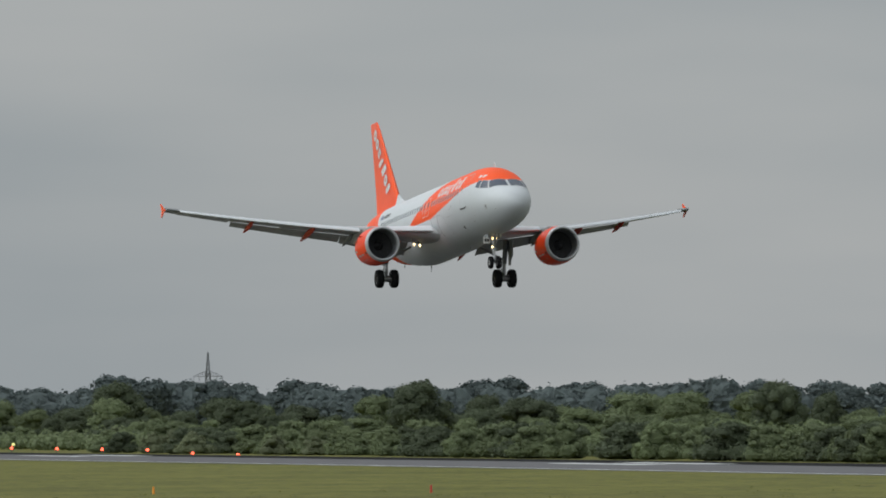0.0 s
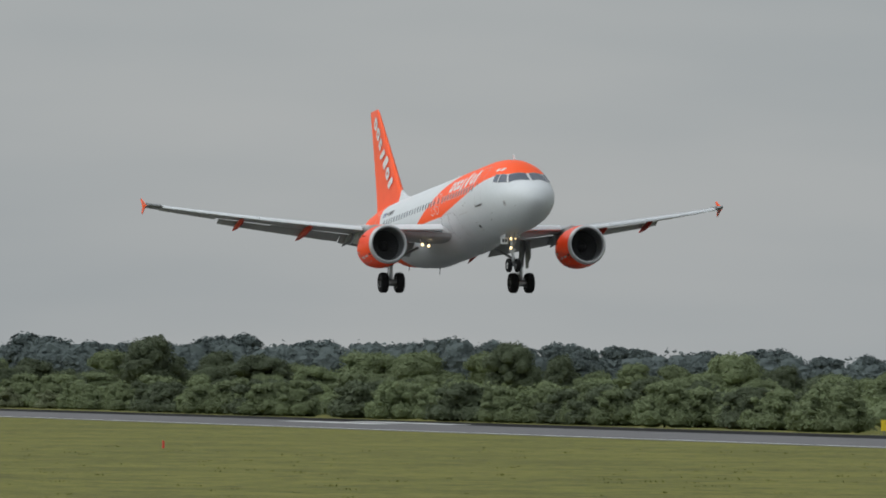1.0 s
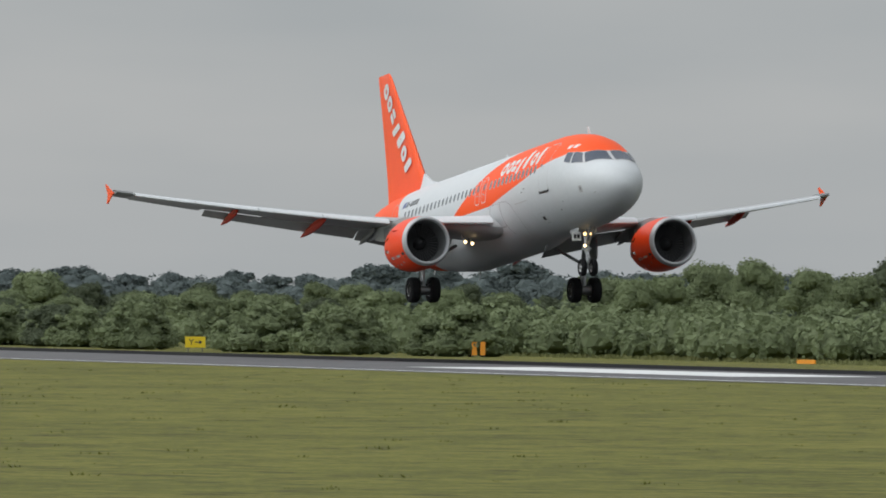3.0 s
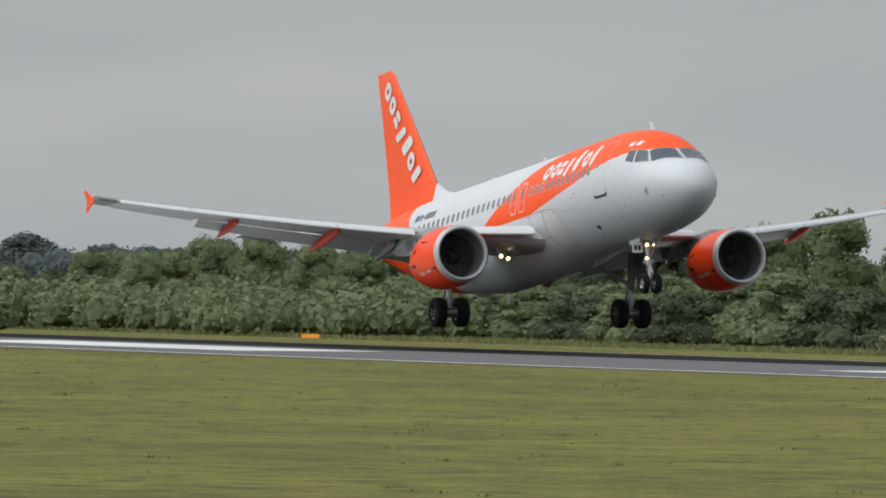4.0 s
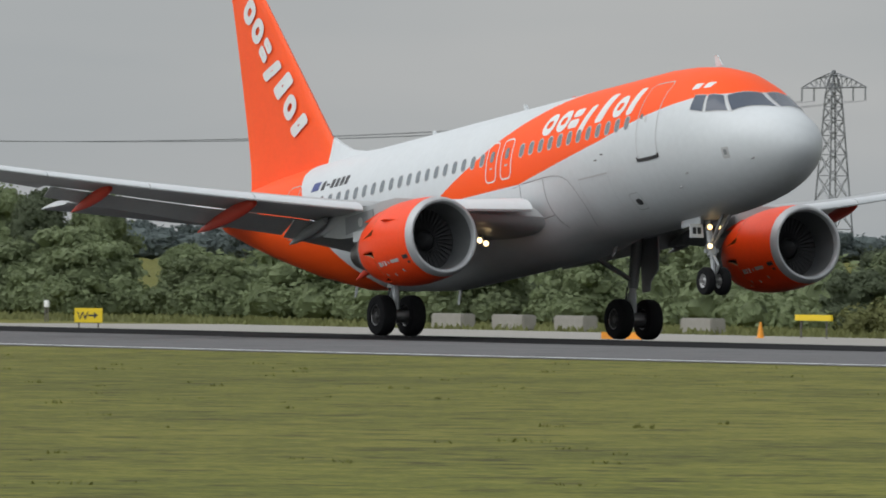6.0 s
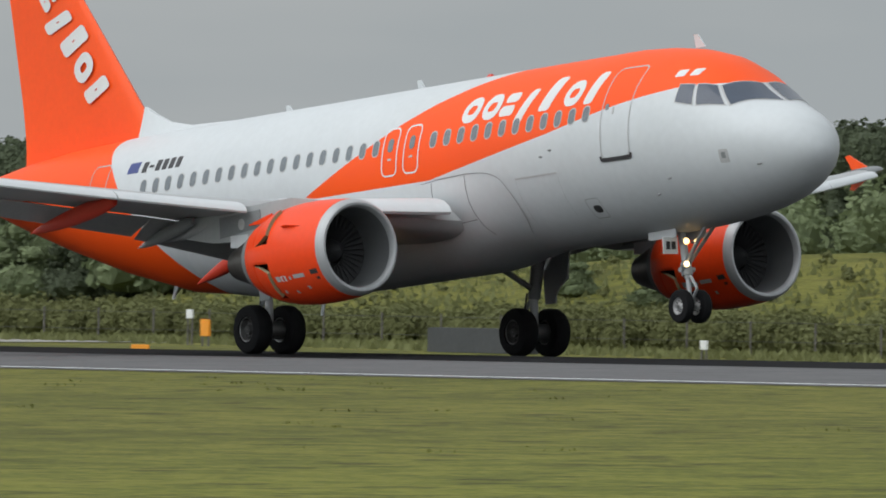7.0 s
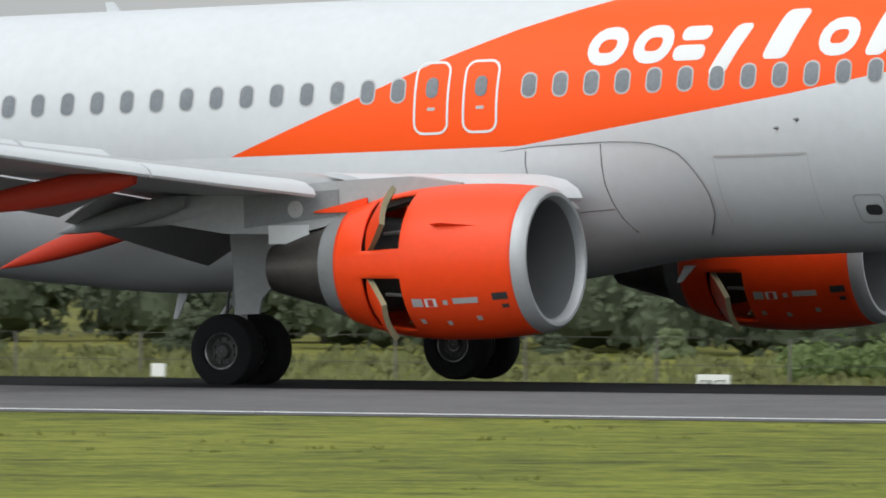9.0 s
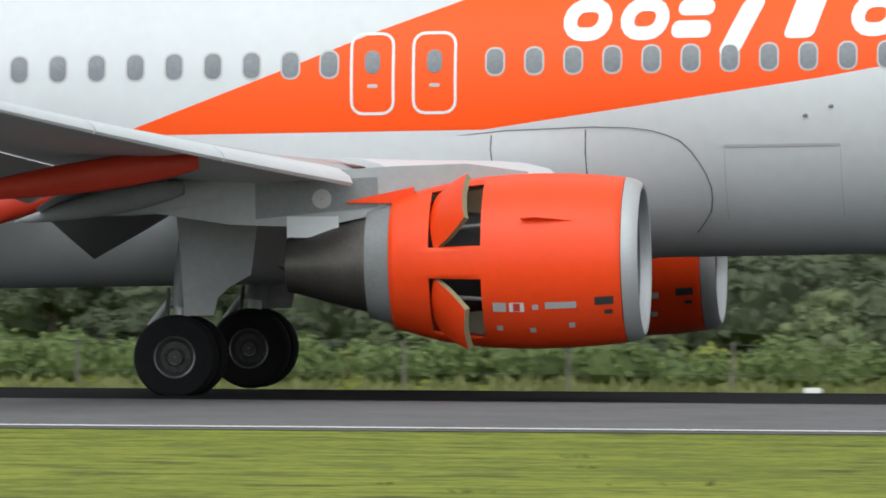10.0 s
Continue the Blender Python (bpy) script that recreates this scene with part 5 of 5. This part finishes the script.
scrub("undergrowth", [(-1150, -790, 190, 200, 1.1, 2.0, 2.0), (-790, -560, 190, 200, 1.6, 2.6, 2.0), (-560, -290, 208, 222, 1.8, 3.0, 1.3), (-1150, -560, 205, 250, 1.5, 2.6, 2.5), (-610, -535, 192, 204, 2.0, 3.2, 0.9)], 80000, 0.2, 31, M_leaf, "continuous green scrub below the hedge")
scrub("undergrowth", [(-290, -232, 222, 236, 1.4, 2.6, 0.9), (-560, -300, 203, 208, 0.8, 1.6, 1.5)], 40000, 0.13, 32, M_leaf, "continuous green scrub before the trees")
scrub("undergrowth", [(-232, 30, 217, 232, 1.4, 2.6, 0.9)], 110000, 0.13, 33, M_leaf_dark, "dark scrub below the tree belt")
scrub("undergrowth", [(-100, 30, 200, 208, 0.5, 1.1, 0.45)], 38000, 0.075, 34, M_leaf_lush, "lush pale green scrub behind the fence")
scrub("undergrowth", [(-300, -95, 199, 216, 0.12, 0.3, 0.2), (-318, -236, 196, 200, 0.8, 1.35, 0.22)], 120000, 0.07, 35, M_straw, "long rank grass on the bank")
# mid-distance trees at the far end
for az, d, h in [(80.5 - 0.2 * i, 1150 + 110 * ((i * 7) % 5), 3.6 + 2.2 * ((i * 5) % 7) / 6) for i in range(48)]:
    plant(TREES[:3], -d * math.sin(radians(az)), d * math.cos(radians(az)), h, 1.15)

# far woodland: a low continuous mass with single crowns rising out of it
SKY_AZ = [54, 66, 70.8, 71.2, 71.4, 71.65, 71.9, 72.1, 72.5, 73.5, 74.5, 75.2, 75.6, 75.9, 76.4, 76.8, 77.15, 77.6, 78.1, 78.4, 78.67, 79.2, 79.5, 81]
SKY_H = [6.5, 8.6, 9.0, 11.2, 9.6, 11.6, 9.6, 11.6, 9.2, 8.6, 9.6, 9.8, 12.2, 11.2, 9.8, 10.8, 10.4, 10.0, 11.2, 10.8, 12.0, 9.2, 10.0, 10.0]


def far_woods():
    rng = random.Random(4)
    lobes = []
    for i in range(1100):
        az = rng.uniform(54, 81)
        d = rng.choice((1900, 2300))
        h = interp(az, SKY_AZ, SKY_H) * rng.uniform(0.6, 0.82)
        r = rng.uniform(2.0, 3.6)
        lobes.append((-d * math.sin(radians(az)), d * math.cos(radians(az)), h * 0.45, r * 1.6, r * 1.6, h * 0.55))
    me = leaf_cloud("far_woodland", lobes, 240000, 0.42, 6, M_leaf_haze, core=0.82, level=3)
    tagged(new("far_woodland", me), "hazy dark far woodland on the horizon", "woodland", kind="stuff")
    kinds = [make_tree("woodland_tree", 9.0, 5.0, 16, 8000, 0.26, 41, M_leaf_haze, "hazy blue-green tree in the far woodland", 0.25),
             make_tree("woodland_tree", 9.0, 4.2, 14, 7000, 0.26, 42, M_leaf_haze, "hazy rounded tree in the far woodland", 0.25)]
    for i in range(150):
        az = 54.3 + 26.5 * (i + rng.uniform(-0.5, 0.5)) / 150
        d = rng.uniform(1850, 2250)
        h = ((interp(az, SKY_AZ, SKY_H) - 2.8) * d / 2000 + 2.8) * rng.uniform(0.82, 1.03)
        plant(kinds, -d * math.sin(radians(az)), d * math.cos(radians(az)), h, rng.uniform(1.0, 1.5))


far_woods()


# grass tufts and seed heads in the foreground and on the bank
def tufts(name, boxes, count, height, seed, material, label, category):
    rng = np.random.default_rng(seed)
    P = []
    area = np.array([(b[1] - b[0]) * (b[3] - b[2]) for b in boxes], float)
    num = np.maximum(1, (count * area / area.sum()).astype(int))
    for bx, k in zip(boxes, num):
        P.append(np.stack([rng.uniform(bx[0], bx[1], k), rng.uniform(bx[2], bx[3], k)], 1))
    P = np.concatenate(P)
    Z = np.array([ground_z(a, b) for a, b in P])
    n = len(P)
    ang = rng.uniform(0, 6.28, n)
    h = height * (0.4 + 1.0 * rng.random(n))
    w = h * 0.55
    lx, ly = rng.normal(size=n) * h * 0.3, rng.normal(size=n) * h * 0.3
    v = np.empty((n, 3, 3))
    v[:, 0] = np.stack([P[:, 0] - w * np.cos(ang), P[:, 1] - w * np.sin(ang), Z - 0.02], 1)
    v[:, 1] = np.stack([P[:, 0] + w * np.cos(ang), P[:, 1] + w * np.sin(ang), Z - 0.02], 1)
    v[:, 2] = np.stack([P[:, 0] + lx, P[:, 1] + ly, Z + h], 1)
    me = bpy.data.meshes.new(name)
    me.from_pydata(v.reshape(-1, 3).tolist(), [], np.arange(3 * n).reshape(-1, 3).tolist())
    me.materials.append(material)
    tagged(new(name, me), label, category, kind="stuff")


tufts("verge_grass", [(-620, -200, 190, 204), (-300, 30, 188, 214)], 60000, 0.2, 3, M_straw, "long seeding verge grass", "grass")


# scattered weed tufts in the mown grass
def weed_tufts(count, seed):
    rng = np.random.default_rng(seed)
    k = 9
    cx = np.concatenate([rng.uniform(-420, -60, int(count * 0.7)), rng.uniform(-110, 15, count - int(count * 0.7))])
    cy = rng.uniform(50, 127, count)
    cy = np.where(cx > -110, np.maximum(cy, 92), cy)
    cz = np.array([ground_z(a, b) for a, b in zip(cx, cy)])
    n = count * k
    size = np.repeat(rng.uniform(0.3, 1.0, count) ** 2, k)
    X = np.repeat(cx, k) + rng.normal(size=n) * 0.3 * size
    Y = np.repeat(cy, k) + rng.normal(size=n) * 0.2 * size
    Z = np.repeat(cz, k)
    h = (0.015 + 0.045 * rng.random(n)) * (0.4 + size)
    ang = rng.uniform(0, 6.28, n)
    w = h * 0.5
    v = np.empty((n, 3, 3))
    v[:, 0] = np.stack([X - w * np.cos(ang), Y - w * np.sin(ang), Z - 0.01], 1)
    v[:, 1] = np.stack([X + w * np.cos(ang), Y + w * np.sin(ang), Z - 0.01], 1)
    v[:, 2] = np.stack([X + rng.normal(size=n) * h * 0.6, Y + rng.normal(size=n) * h * 0.6, Z + h], 1)
    me = bpy.data.meshes.new("weed_tufts")
    me.from_pydata(v.reshape(-1, 3).tolist(), [], np.arange(3 * n).reshape(-1, 3).tolist())
    me.materials.append(M_weed)
    tagged(new("weed_tufts", me), "small dark weed tufts in mown grass", "grass", kind="stuff")


M_weed = mat("weed_leaves", (0.13, 0.135, 0.035), 0.8, vary=0.35, scale=0.3, island=0.4, spec=0.2, thin=0.3)
weed_tufts(1500, 17)


# ---------------- masts, signs, fence ----------------
def pylon_mast(x, y, z0, height, arm, turn, label, level=0.68):
    mast = tagged(new("transmission_tower"), label, "transmission tower", group="transmission towers")
    mast.matrix_basis = pose(x, y, z0, 0, 0, turn)
    za = height * level
    rise = min(0.075, (1 - level) * 0.9)
    wid = lambda z: interp(z, [0, za, height], [height * 0.085, height * 0.028, 0.15])
    r = height * 0.0042
    bm = bmesh.new()
    lv = [0, 0.17, 0.32, 0.45, 0.56, 0.66, 0.74, 0.81, 0.87, 0.93, 1.0]
    for sx in (-1, 1):
        for sy in (-1, 1):
            for a, b in zip(lv, lv[1:]):
                rod((sx * wid(a * height), sy * wid(a * height), a * height), (sx * wid(b * height), sy * wid(b * height), b * height), r, n=4, bm=bm)
    part("leg_frame", bm, M_lattice, mast, smooth=False)
    bm = bmesh.new()
    for a, b in zip(lv, lv[1:]):
        wa, wb, ha, hb = wid(a * height), wid(b * height), a * height, b * height
        for s in (-1, 1):
            rod((-wa, s * wa, ha), (wb, s * wb, hb), r * 0.6, n=4, bm=bm)
            rod((wa, s * wa, ha), (-wb, s * wb, hb), r * 0.6, n=4, bm=bm)
            rod((s * wa, -wa, ha), (s * wb, wb, hb), r * 0.6, n=4, bm=bm)
            rod((s * wa, wa, ha), (s * wb, -wb, hb), r * 0.6, n=4, bm=bm)
            rod((-wb, s * wb, hb), (wb, s * wb, hb), r * 0.6, n=4, bm=bm)
    part("bracing", bm, M_lattice, mast, smooth=False)
    for s in (-1, 1):
        bm = bmesh.new()
        for yy in (-0.028, 0.028):
            rod((0, yy * height, za), (s * arm, 0, za), r * 0.8, n=4, bm=bm)
            rod((0, yy * height, za + height * rise), (s * arm * 0.55, 0, za + height * rise * 0.6), r * 0.7, n=4, bm=bm)
            rod((s * arm * 0.55, 0, za + height * rise * 0.6), (s * arm, 0, za), r * 0.7, n=4, bm=bm)
            for k in range(6):
                u, v = k / 6.5, (k + 0.6) / 6.5
                rod((s * arm * u, yy * height * (1 - u), za), (s * arm * v, 0, za + height * interp(v, [0, 0.55, 1], [rise, rise * 0.6, 0])), r * 0.5, n=4, bm=bm)
        part("cross_arm", bm, M_lattice, mast, smooth=False)
        part("insulator", rod((s * arm * 0.97, 0, za), (s * arm * 0.97, 0, za - height * 0.07), r * 0.9, n=6), M_lattice, mast)
        part("insulator", rod((s * arm * 0.6, 0, za), (s * arm * 0.6, 0, za - height * 0.07), r * 0.9, n=6), M_lattice, mast)
    return mast


def polar(az, d):
    return -d * math.sin(radians(az)), d * math.cos(radians(az))


P1, P2, P0 = polar(66.33, 1850), polar(58.46, 2450), polar(78.38, 3600)
pylon_mast(*P1, 0, 40.5, 12.7, 66, "grey lattice transmission tower behind trees")
pylon_mast(*P2, 0, 43.3, 12.7, 4, "grey lattice transmission tower far beyond trees", 0.91)
pylon_mast(*P0, 0, 25, 5, 66, "small far lattice tower above the woods")
a1, a2 = radians(66), radians(4)
for s, drop in ((-1, 0.0), (1, 0.0), (-0.6, 0.0), (0.6, 0.0)):
    ends = [Vector((P1[0] + s * 12.4 * math.cos(a1), P1[1] + s * 12.4 * math.sin(a1), 40.5 * 0.66 - 2.8)),
            Vector((P2[0] + s * 12.4 * math.cos(a2), P2[1] + s * 12.4 * math.sin(a2), 43.3 * 0.91 - 3.0))]
    pts = []
    for i in range(25):
        u = i / 24
        q = ends[0].lerp(ends[1], u)
        q.z -= 4 * 7.0 * u * (1 - u)
        pts.append(q)
    bm = loft([[p + Vector((0.045 * math.cos(k * 1.571), 0, 0.045 * math.sin(k * 1.571))) for k in range(4)] for p in pts])
    tagged(obj("power_cable", bm, M_lattice), "dark sagging overhead power cable", "cable", group="power cables")


def board(name, x, y, w, h, z, material, label, category, group="", posts=True, thick=0.08, turn=0.0):
    th = tagged(new(name), label, category, group)
    th.matrix_basis = pose(x, y, ground_z(x, y), 0, 0, turn)
    part("panel", slab(-w / 2, w / 2, -thick / 2, thick / 2, z, z + h, 0.012), material, th)
    if posts:
        for s in (-1, 1):
            part("post", rod((s * w * 0.35, 0, -0.1), (s * w * 0.35, 0, z + 0.02), 0.03, n=8), M_post, th)
    return th


def word(text, x, y, z, size, parent, turn=0.0):
    cu = bpy.data.curves.new("lettering", "FONT")
    cu.body, cu.size, cu.extrude, cu.align_x = text, size, 0.004, "CENTER"
    cu.materials.append(M_black)
    ob = new("lettering", cu)
    ob.parent = parent
    ob.matrix_basis = pose(x, y, z, 90, 0, 0)
    return ob


sx, sy = polar(73.35, 612)
sign = board("taxiway_sign", sx, sy, 1.15, 0.62, 0.25, M_yellow, "yellow taxiway sign with black letter and arrow", "sign", turn=73)
word("Y", -0.22, -0.05, 0.4, 0.48, sign)
part("arrow", plate([(-0.02, 0.53), (0.22, 0.53), (0.22, 0.44), (0.4, 0.56), (0.22, 0.68), (0.22, 0.59), (-0.02, 0.59)], 0.01, "y", -0.046), M_black, sign)
sign = board("taxiway_sign", -331.2, 173.2, 1.0, 0.5, 0.2, M_yellow, "yellow taxiway sign with black letter and arrow beside concrete", "sign", turn=45)
word("W", -0.2, -0.05, 0.3, 0.4, sign)
part("arrow", plate([(0.0, 0.42), (0.2, 0.42), (0.2, 0.34), (0.36, 0.45), (0.2, 0.56), (0.2, 0.48), (0.0, 0.48)], 0.01, "y", -0.046), M_black, sign)
for da in (-0.022, 0.022):
    bx, by = polar(71.85 + da, 590)
    board("marker_board", bx, by, 0.28, 0.75, 0.1, M_amber, "upright amber striped marker board", "marker", "amber markers", turn=72)
for px, py, w in ((-292.6, 172, 1.7), (-268.9, 173.5, 0.55), (-246.2, 173.5, 0.55), (-517, 187, 1.2)):
    board("low_sign", px, py, w, 0.22 if w > 1 else 0.13, 0.05, M_amber, "low amber airfield sign on the verge", "sign", "amber signs", turn=30)
sg = board("holding_sign", -260.6, 186, 0.44, 0.5, 0.3, M_amber, "amber square sign above a black base", "sign")
for px, z in ((-361.0, 0.55), (-289.6, 0.95), (-276.1, 0.95), (-262.8, 0.8), (-238, 0.3), (-221.5, 0.26), (-203.8, 0.25), (-172.3, 0.12), (-137.3, 0.03), (-104.9, 0.0), (-55.2, 0.0), (-15.7, 0.0)):
    far = px < -225
    board("fence_board", px, 187 if far else 185, 0.3, 0.26, max(0.0, z) if far else -0.69 + interp(px, [-222, -15], [0.42, -0.02]) - ground_z(px, 185), M_board, "small white board on the perimeter fence", "board", "white boards")
gb = board("taxiway_board", -92.7, 185, 0.7, 0.28, 0.13, M_board, "white board with black letters and numbers", "board")
word("G8 G7", 0, -0.05, 0.17, 0.2, gb)
M_box = mat("weathered_dark_steel", (0.05, 0.053, 0.055), 0.7, vary=0.2, scale=2)
for px, w in ((-249.6, 4.6), (-275.4, 0.55)):
    board("equipment_box", px, 188, w, 0.72 if w > 1 else 0.45, 0.0, M_box, "low dark equipment box on the grass", "box", posts=False, thick=0.6)
# works barrier and cone beyond the concrete
br = board("works_barrier", -305.8, 187, 2.3, 0.2, 0.6, M_yellow, "yellow works barrier beyond the concrete", "barrier")
cone = tagged(obj("traffic_cone", revolve([(0, 0.17), (0.03, 0.17), (0.04, 0.12), (0.55, 0.03)], (0, 0, 0), 16, "z", caps=True), M_amber), "orange traffic cone on concrete", "cone")
cone.matrix_basis = pose(-305.9, 185, ground_z(-305.9, 185))
for i in range(6):
    th = tagged(obj("concrete_block", slab(-1.1, 1.1, -0.3, 0.3, 0, 0.55, 0.05), M_concrete), "pale concrete barrier block in a row", "barrier", "concrete blocks")
    th.matrix_basis = pose(-345 + 4.4 * i, 193, ground_z(-340, 193), 0, 0, rnd.uniform(-4, 4))
M_lamp_yellow = glow("pale_yellow_light", (0.9, 0.85, 0.3), 0.8)
# red and white edge lights near the far threshold
for i in range(6):
    lx, ly = polar(79.44 - 0.2395 * i - 0.02, 880)
    lamp = tagged(new("runway_light"), "small lit red runway light on a stalk", "light", "red lights")
    lamp.matrix_basis = pose(lx, ly, ground_z(0, ly))
    part("lens", revolve([(0.28, 0.02), (0.3, 0.1), (0.38, 0.13), (0.46, 0.1), (0.5, 0.02)], (0, 0, 0), 12, "z", caps=True), M_red_glow, lamp)
    part("stalk", rod((0, 0, -0.05), (0, 0, 0.3), 0.03, n=8), M_post, lamp)
for px, py in ((23, 79.41), (137, 79.07), (285, 78.63)):
    lx, ly = polar(py, 1010)
    lamp = tagged(new("approach_light"), "small pale yellow light beyond the runway", "light", "yellow lights")
    lamp.matrix_basis = pose(lx, ly, ground_z(lx, ly))
    part("lens", revolve([(0.5, 0.02), (0.52, 0.12), (0.62, 0.15), (0.72, 0.12), (0.76, 0.02)], (0, 0, 0), 12, "z", caps=True), M_lamp_yellow, lamp)
    part("stalk", rod((0, 0, -0.05), (0, 0, 0.52), 0.03, n=8), M_post, lamp)
mk = tagged(obj("edge_marker", rod((0, 0, -0.05), (0, 0, 0.24), 0.05, 0.04, 10), M_amber), "small orange marker post in the grass", "marker")
mk.matrix_basis = pose(*polar(78.67, 420), -0.4)
mk = tagged(obj("edge_marker", rod((0, 0, -0.05), (0, 0, 0.3), 0.05, 0.04, 10), M_red), "small red marker post in the grass", "marker")
mk.matrix_basis = pose(*polar(77.2, 415), -0.4)


# perimeter fence: posts and wires
def build_fence(x0, x1, y, step, label):
    fence = tagged(new("perimeter_fence"), label, "fence")
    x = x0
    while x <= x1:
        part("post", rod((x, y, ground_z(x, y) - 0.1), (x, y, ground_z(x, y) + 1.0), 0.03, n=6), M_post, fence)
        x += step
    for z in (0.35, 0.9):
        part("rail_wire", rod((x0, y, ground_z(x0, y) + z), (x1, y, ground_z(x1, y) + z), 0.006, n=4), M_wire, fence)


build_fence(-300, 30, 195, 3.0, "low wire fence with dark posts before the bank")


# ---------------- tyre smoke, in rigid drifting puffs ----------------
def smoke_material():
    m = bpy.data.materials.new("tyre_smoke")
    m.use_nodes = True
    n, l = m.node_tree.nodes, m.node_tree.links
    n.remove(n["Principled BSDF"])
    df, tl, clear = n.new("ShaderNodeBsdfDiffuse"), n.new("ShaderNodeBsdfTranslucent"), n.new("ShaderNodeBsdfTransparent")
    for k in (df, tl):
        k.inputs["Color"].default_value = (0.93, 0.97, 1.0, 1)
    m1, m2 = n.new("ShaderNodeMixShader"), n.new("ShaderNodeMixShader")
    m1.inputs[0].default_value = 0.5
    l.new(df.outputs[0], m1.inputs[1])
    l.new(tl.outputs[0], m1.inputs[2])
    tc, nz = n.new("ShaderNodeTexCoord"), n.new("ShaderNodeTexNoise")
    nz.inputs["Scale"].default_value, nz.inputs["Detail"].default_value = 1.7, 6
    l.new(tc.outputs["Object"], nz.inputs["Vector"])
    mr = n.new("ShaderNodeMapRange")
    mr.inputs["From Min"].default_value, mr.inputs["From Max"].default_value = 0.42, 0.75
    mr.inputs["To Min"].default_value, mr.inputs["To Max"].default_value = 0.0, 0.27
    l.new(nz.outputs["Fac"], mr.inputs["Value"])
    l.new(mr.outputs["Result"], m2.inputs[0])
    l.new(clear.outputs[0], m2.inputs[1])
    l.new(m1.outputs[0], m2.inputs[2])
    l.new(m2.outputs[0], n["Material Output"].inputs["Surface"])
    return m


M_smoke = smoke_material()
PUFFS = []


def puff_cloud(name, label, at, count, length, height, seed):
    rng = random.Random(seed)
    bm = bmesh.new()
    for i in range(count):
        u = i / count
        r = height * (0.34 + 0.3 * rng.random()) * (0.5 + 0.5 * math.sin(math.pi * (0.15 + 0.75 * u)))
        res = bmesh.ops.create_icosphere(bm, subdivisions=3, radius=r)
        bmesh.ops.translate(bm, vec=(-u * length + rng.uniform(-0.6, 0.6), rng.uniform(-0.5, 0.5), r * 0.5 + rng.uniform(0, 0.5) * height * math.sin(math.pi * (0.1 + 0.85 * u))), verts=res["verts"])
        for v in res["verts"]:
            v.co += Vector((noise.noise(v.co * 1.4), noise.noise(v.co * 1.4 + Vector((9, 0, 0))), noise.noise(v.co * 1.4 + Vector((0, 9, 0))))) * r * 0.55
    ob = tagged(obj(name, bm, M_smoke), label, "smoke", "tyre smoke")
    PUFFS.append((ob, at))
    return ob


puff_cloud("tyre_smoke", "thin bluish tyre smoke above the runway", (-327, 147.6, -0.3, 4.85), 13, 12.0, 1.0, 5)
puff_cloud("tyre_smoke", "thin bluish tyre smoke above the runway", (-319, 155.2, -0.3, 5.1), 11, 10.0, 0.7, 6)
puff_cloud("tyre_smoke", "thin bluish tyre smoke above the runway", (-50.3, 154.0, -0.3, 9.3), 9, 6.5, 0.7, 7)


# ---------------- everything that moves ----------------
def motions():
    walk(airliner, [(t, pose(x, y, z, bank, pitch, yaw)) for t, x, y, z, bank, pitch, yaw in FLIGHT])
    for wing, sd in WINGS:                       # the wings sink as their lift goes
        root = Matrix.Translation((0, sd * 2.0, 2.6))
        walk(wing, [(t, root @ Matrix.Rotation(radians(-sd * a), 4, "X") @ root.inverted()) for t, a in ((0, 0), (5.0, 0), (6.5, 0.5), (7.5, 0.9), (8.5, 1.3), (9.5, 1.5), (10, 1.5))])
    for flat, p, q, sd in SPOILERS:              # raised after the touchdown
        base, axis = Matrix.Translation(p), (q - p).normalized() * sd
        walk(flat, [(t, base @ Matrix.Rotation(radians(a), 4, axis) @ base.inverted()) for t, a in ((0, 0), (8.2, 0), (8.5, 12), (8.8, 30), (9.1, 40), (10, 40))])
    for low in PISTONS:
        walk(low, [(0, pose(0, 0, -0.24)), (4.7, pose(0, 0, -0.24)), (5.0, pose(0, 0, -0.24)), (5.4, pose(0, 0, -0.2)), (6.5, pose(0, 0, -0.19)), (7.0, pose(0, 0, -0.1)), (7.5, pose(0, 0, -0.03)), (8, pose(0, 0, 0)), (10, pose(0, 0, 0))])
    for wheel, at, r in WHEELS:
        rows = [(0, pose(*at))]
        start = 4.85
        if r > 0.5:
            k = 0
            t = start
            rows.append((start, pose(*at)))
            while t < 10.0:
                t += 1 / 30
                k += 1
                rows.append((min(t, 10.0), pose(*at) @ Matrix.Rotation(radians(52 * k), 4, "Y")))
        else:
            rows.append((10, pose(*at)))
        walk(wheel, rows)
    for ob, (x, y, z, t) in PUFFS:
        down = pose(x, y, -3.0)
        rows = [(0, down), (t - 0.2, down), (t, pose(x, y, z)), (t + 0.35, pose(x + 5, y, z + 0.1)), (min(10, t + 0.7), pose(x + 8, y, z + 0.2))]
        if t + 0.7 < 10:
            rows += [(t + 1.4, pose(x + 10, y + 0.5, -2.6)), (10, pose(x + 10, y + 0.5, -3.0))]
        walk(ob, rows)
    for door, base in REVERSERS:
        rows = [(t, base @ Matrix.Rotation(radians(a), 4, "Z")) for t, a in ((0, 0), (6.7, 0), (7.0, 7), (7.25, 20), (7.5, 30), (7.8, 37), (8.1, 39), (10, 39))]
        walk(door, rows)


motions()
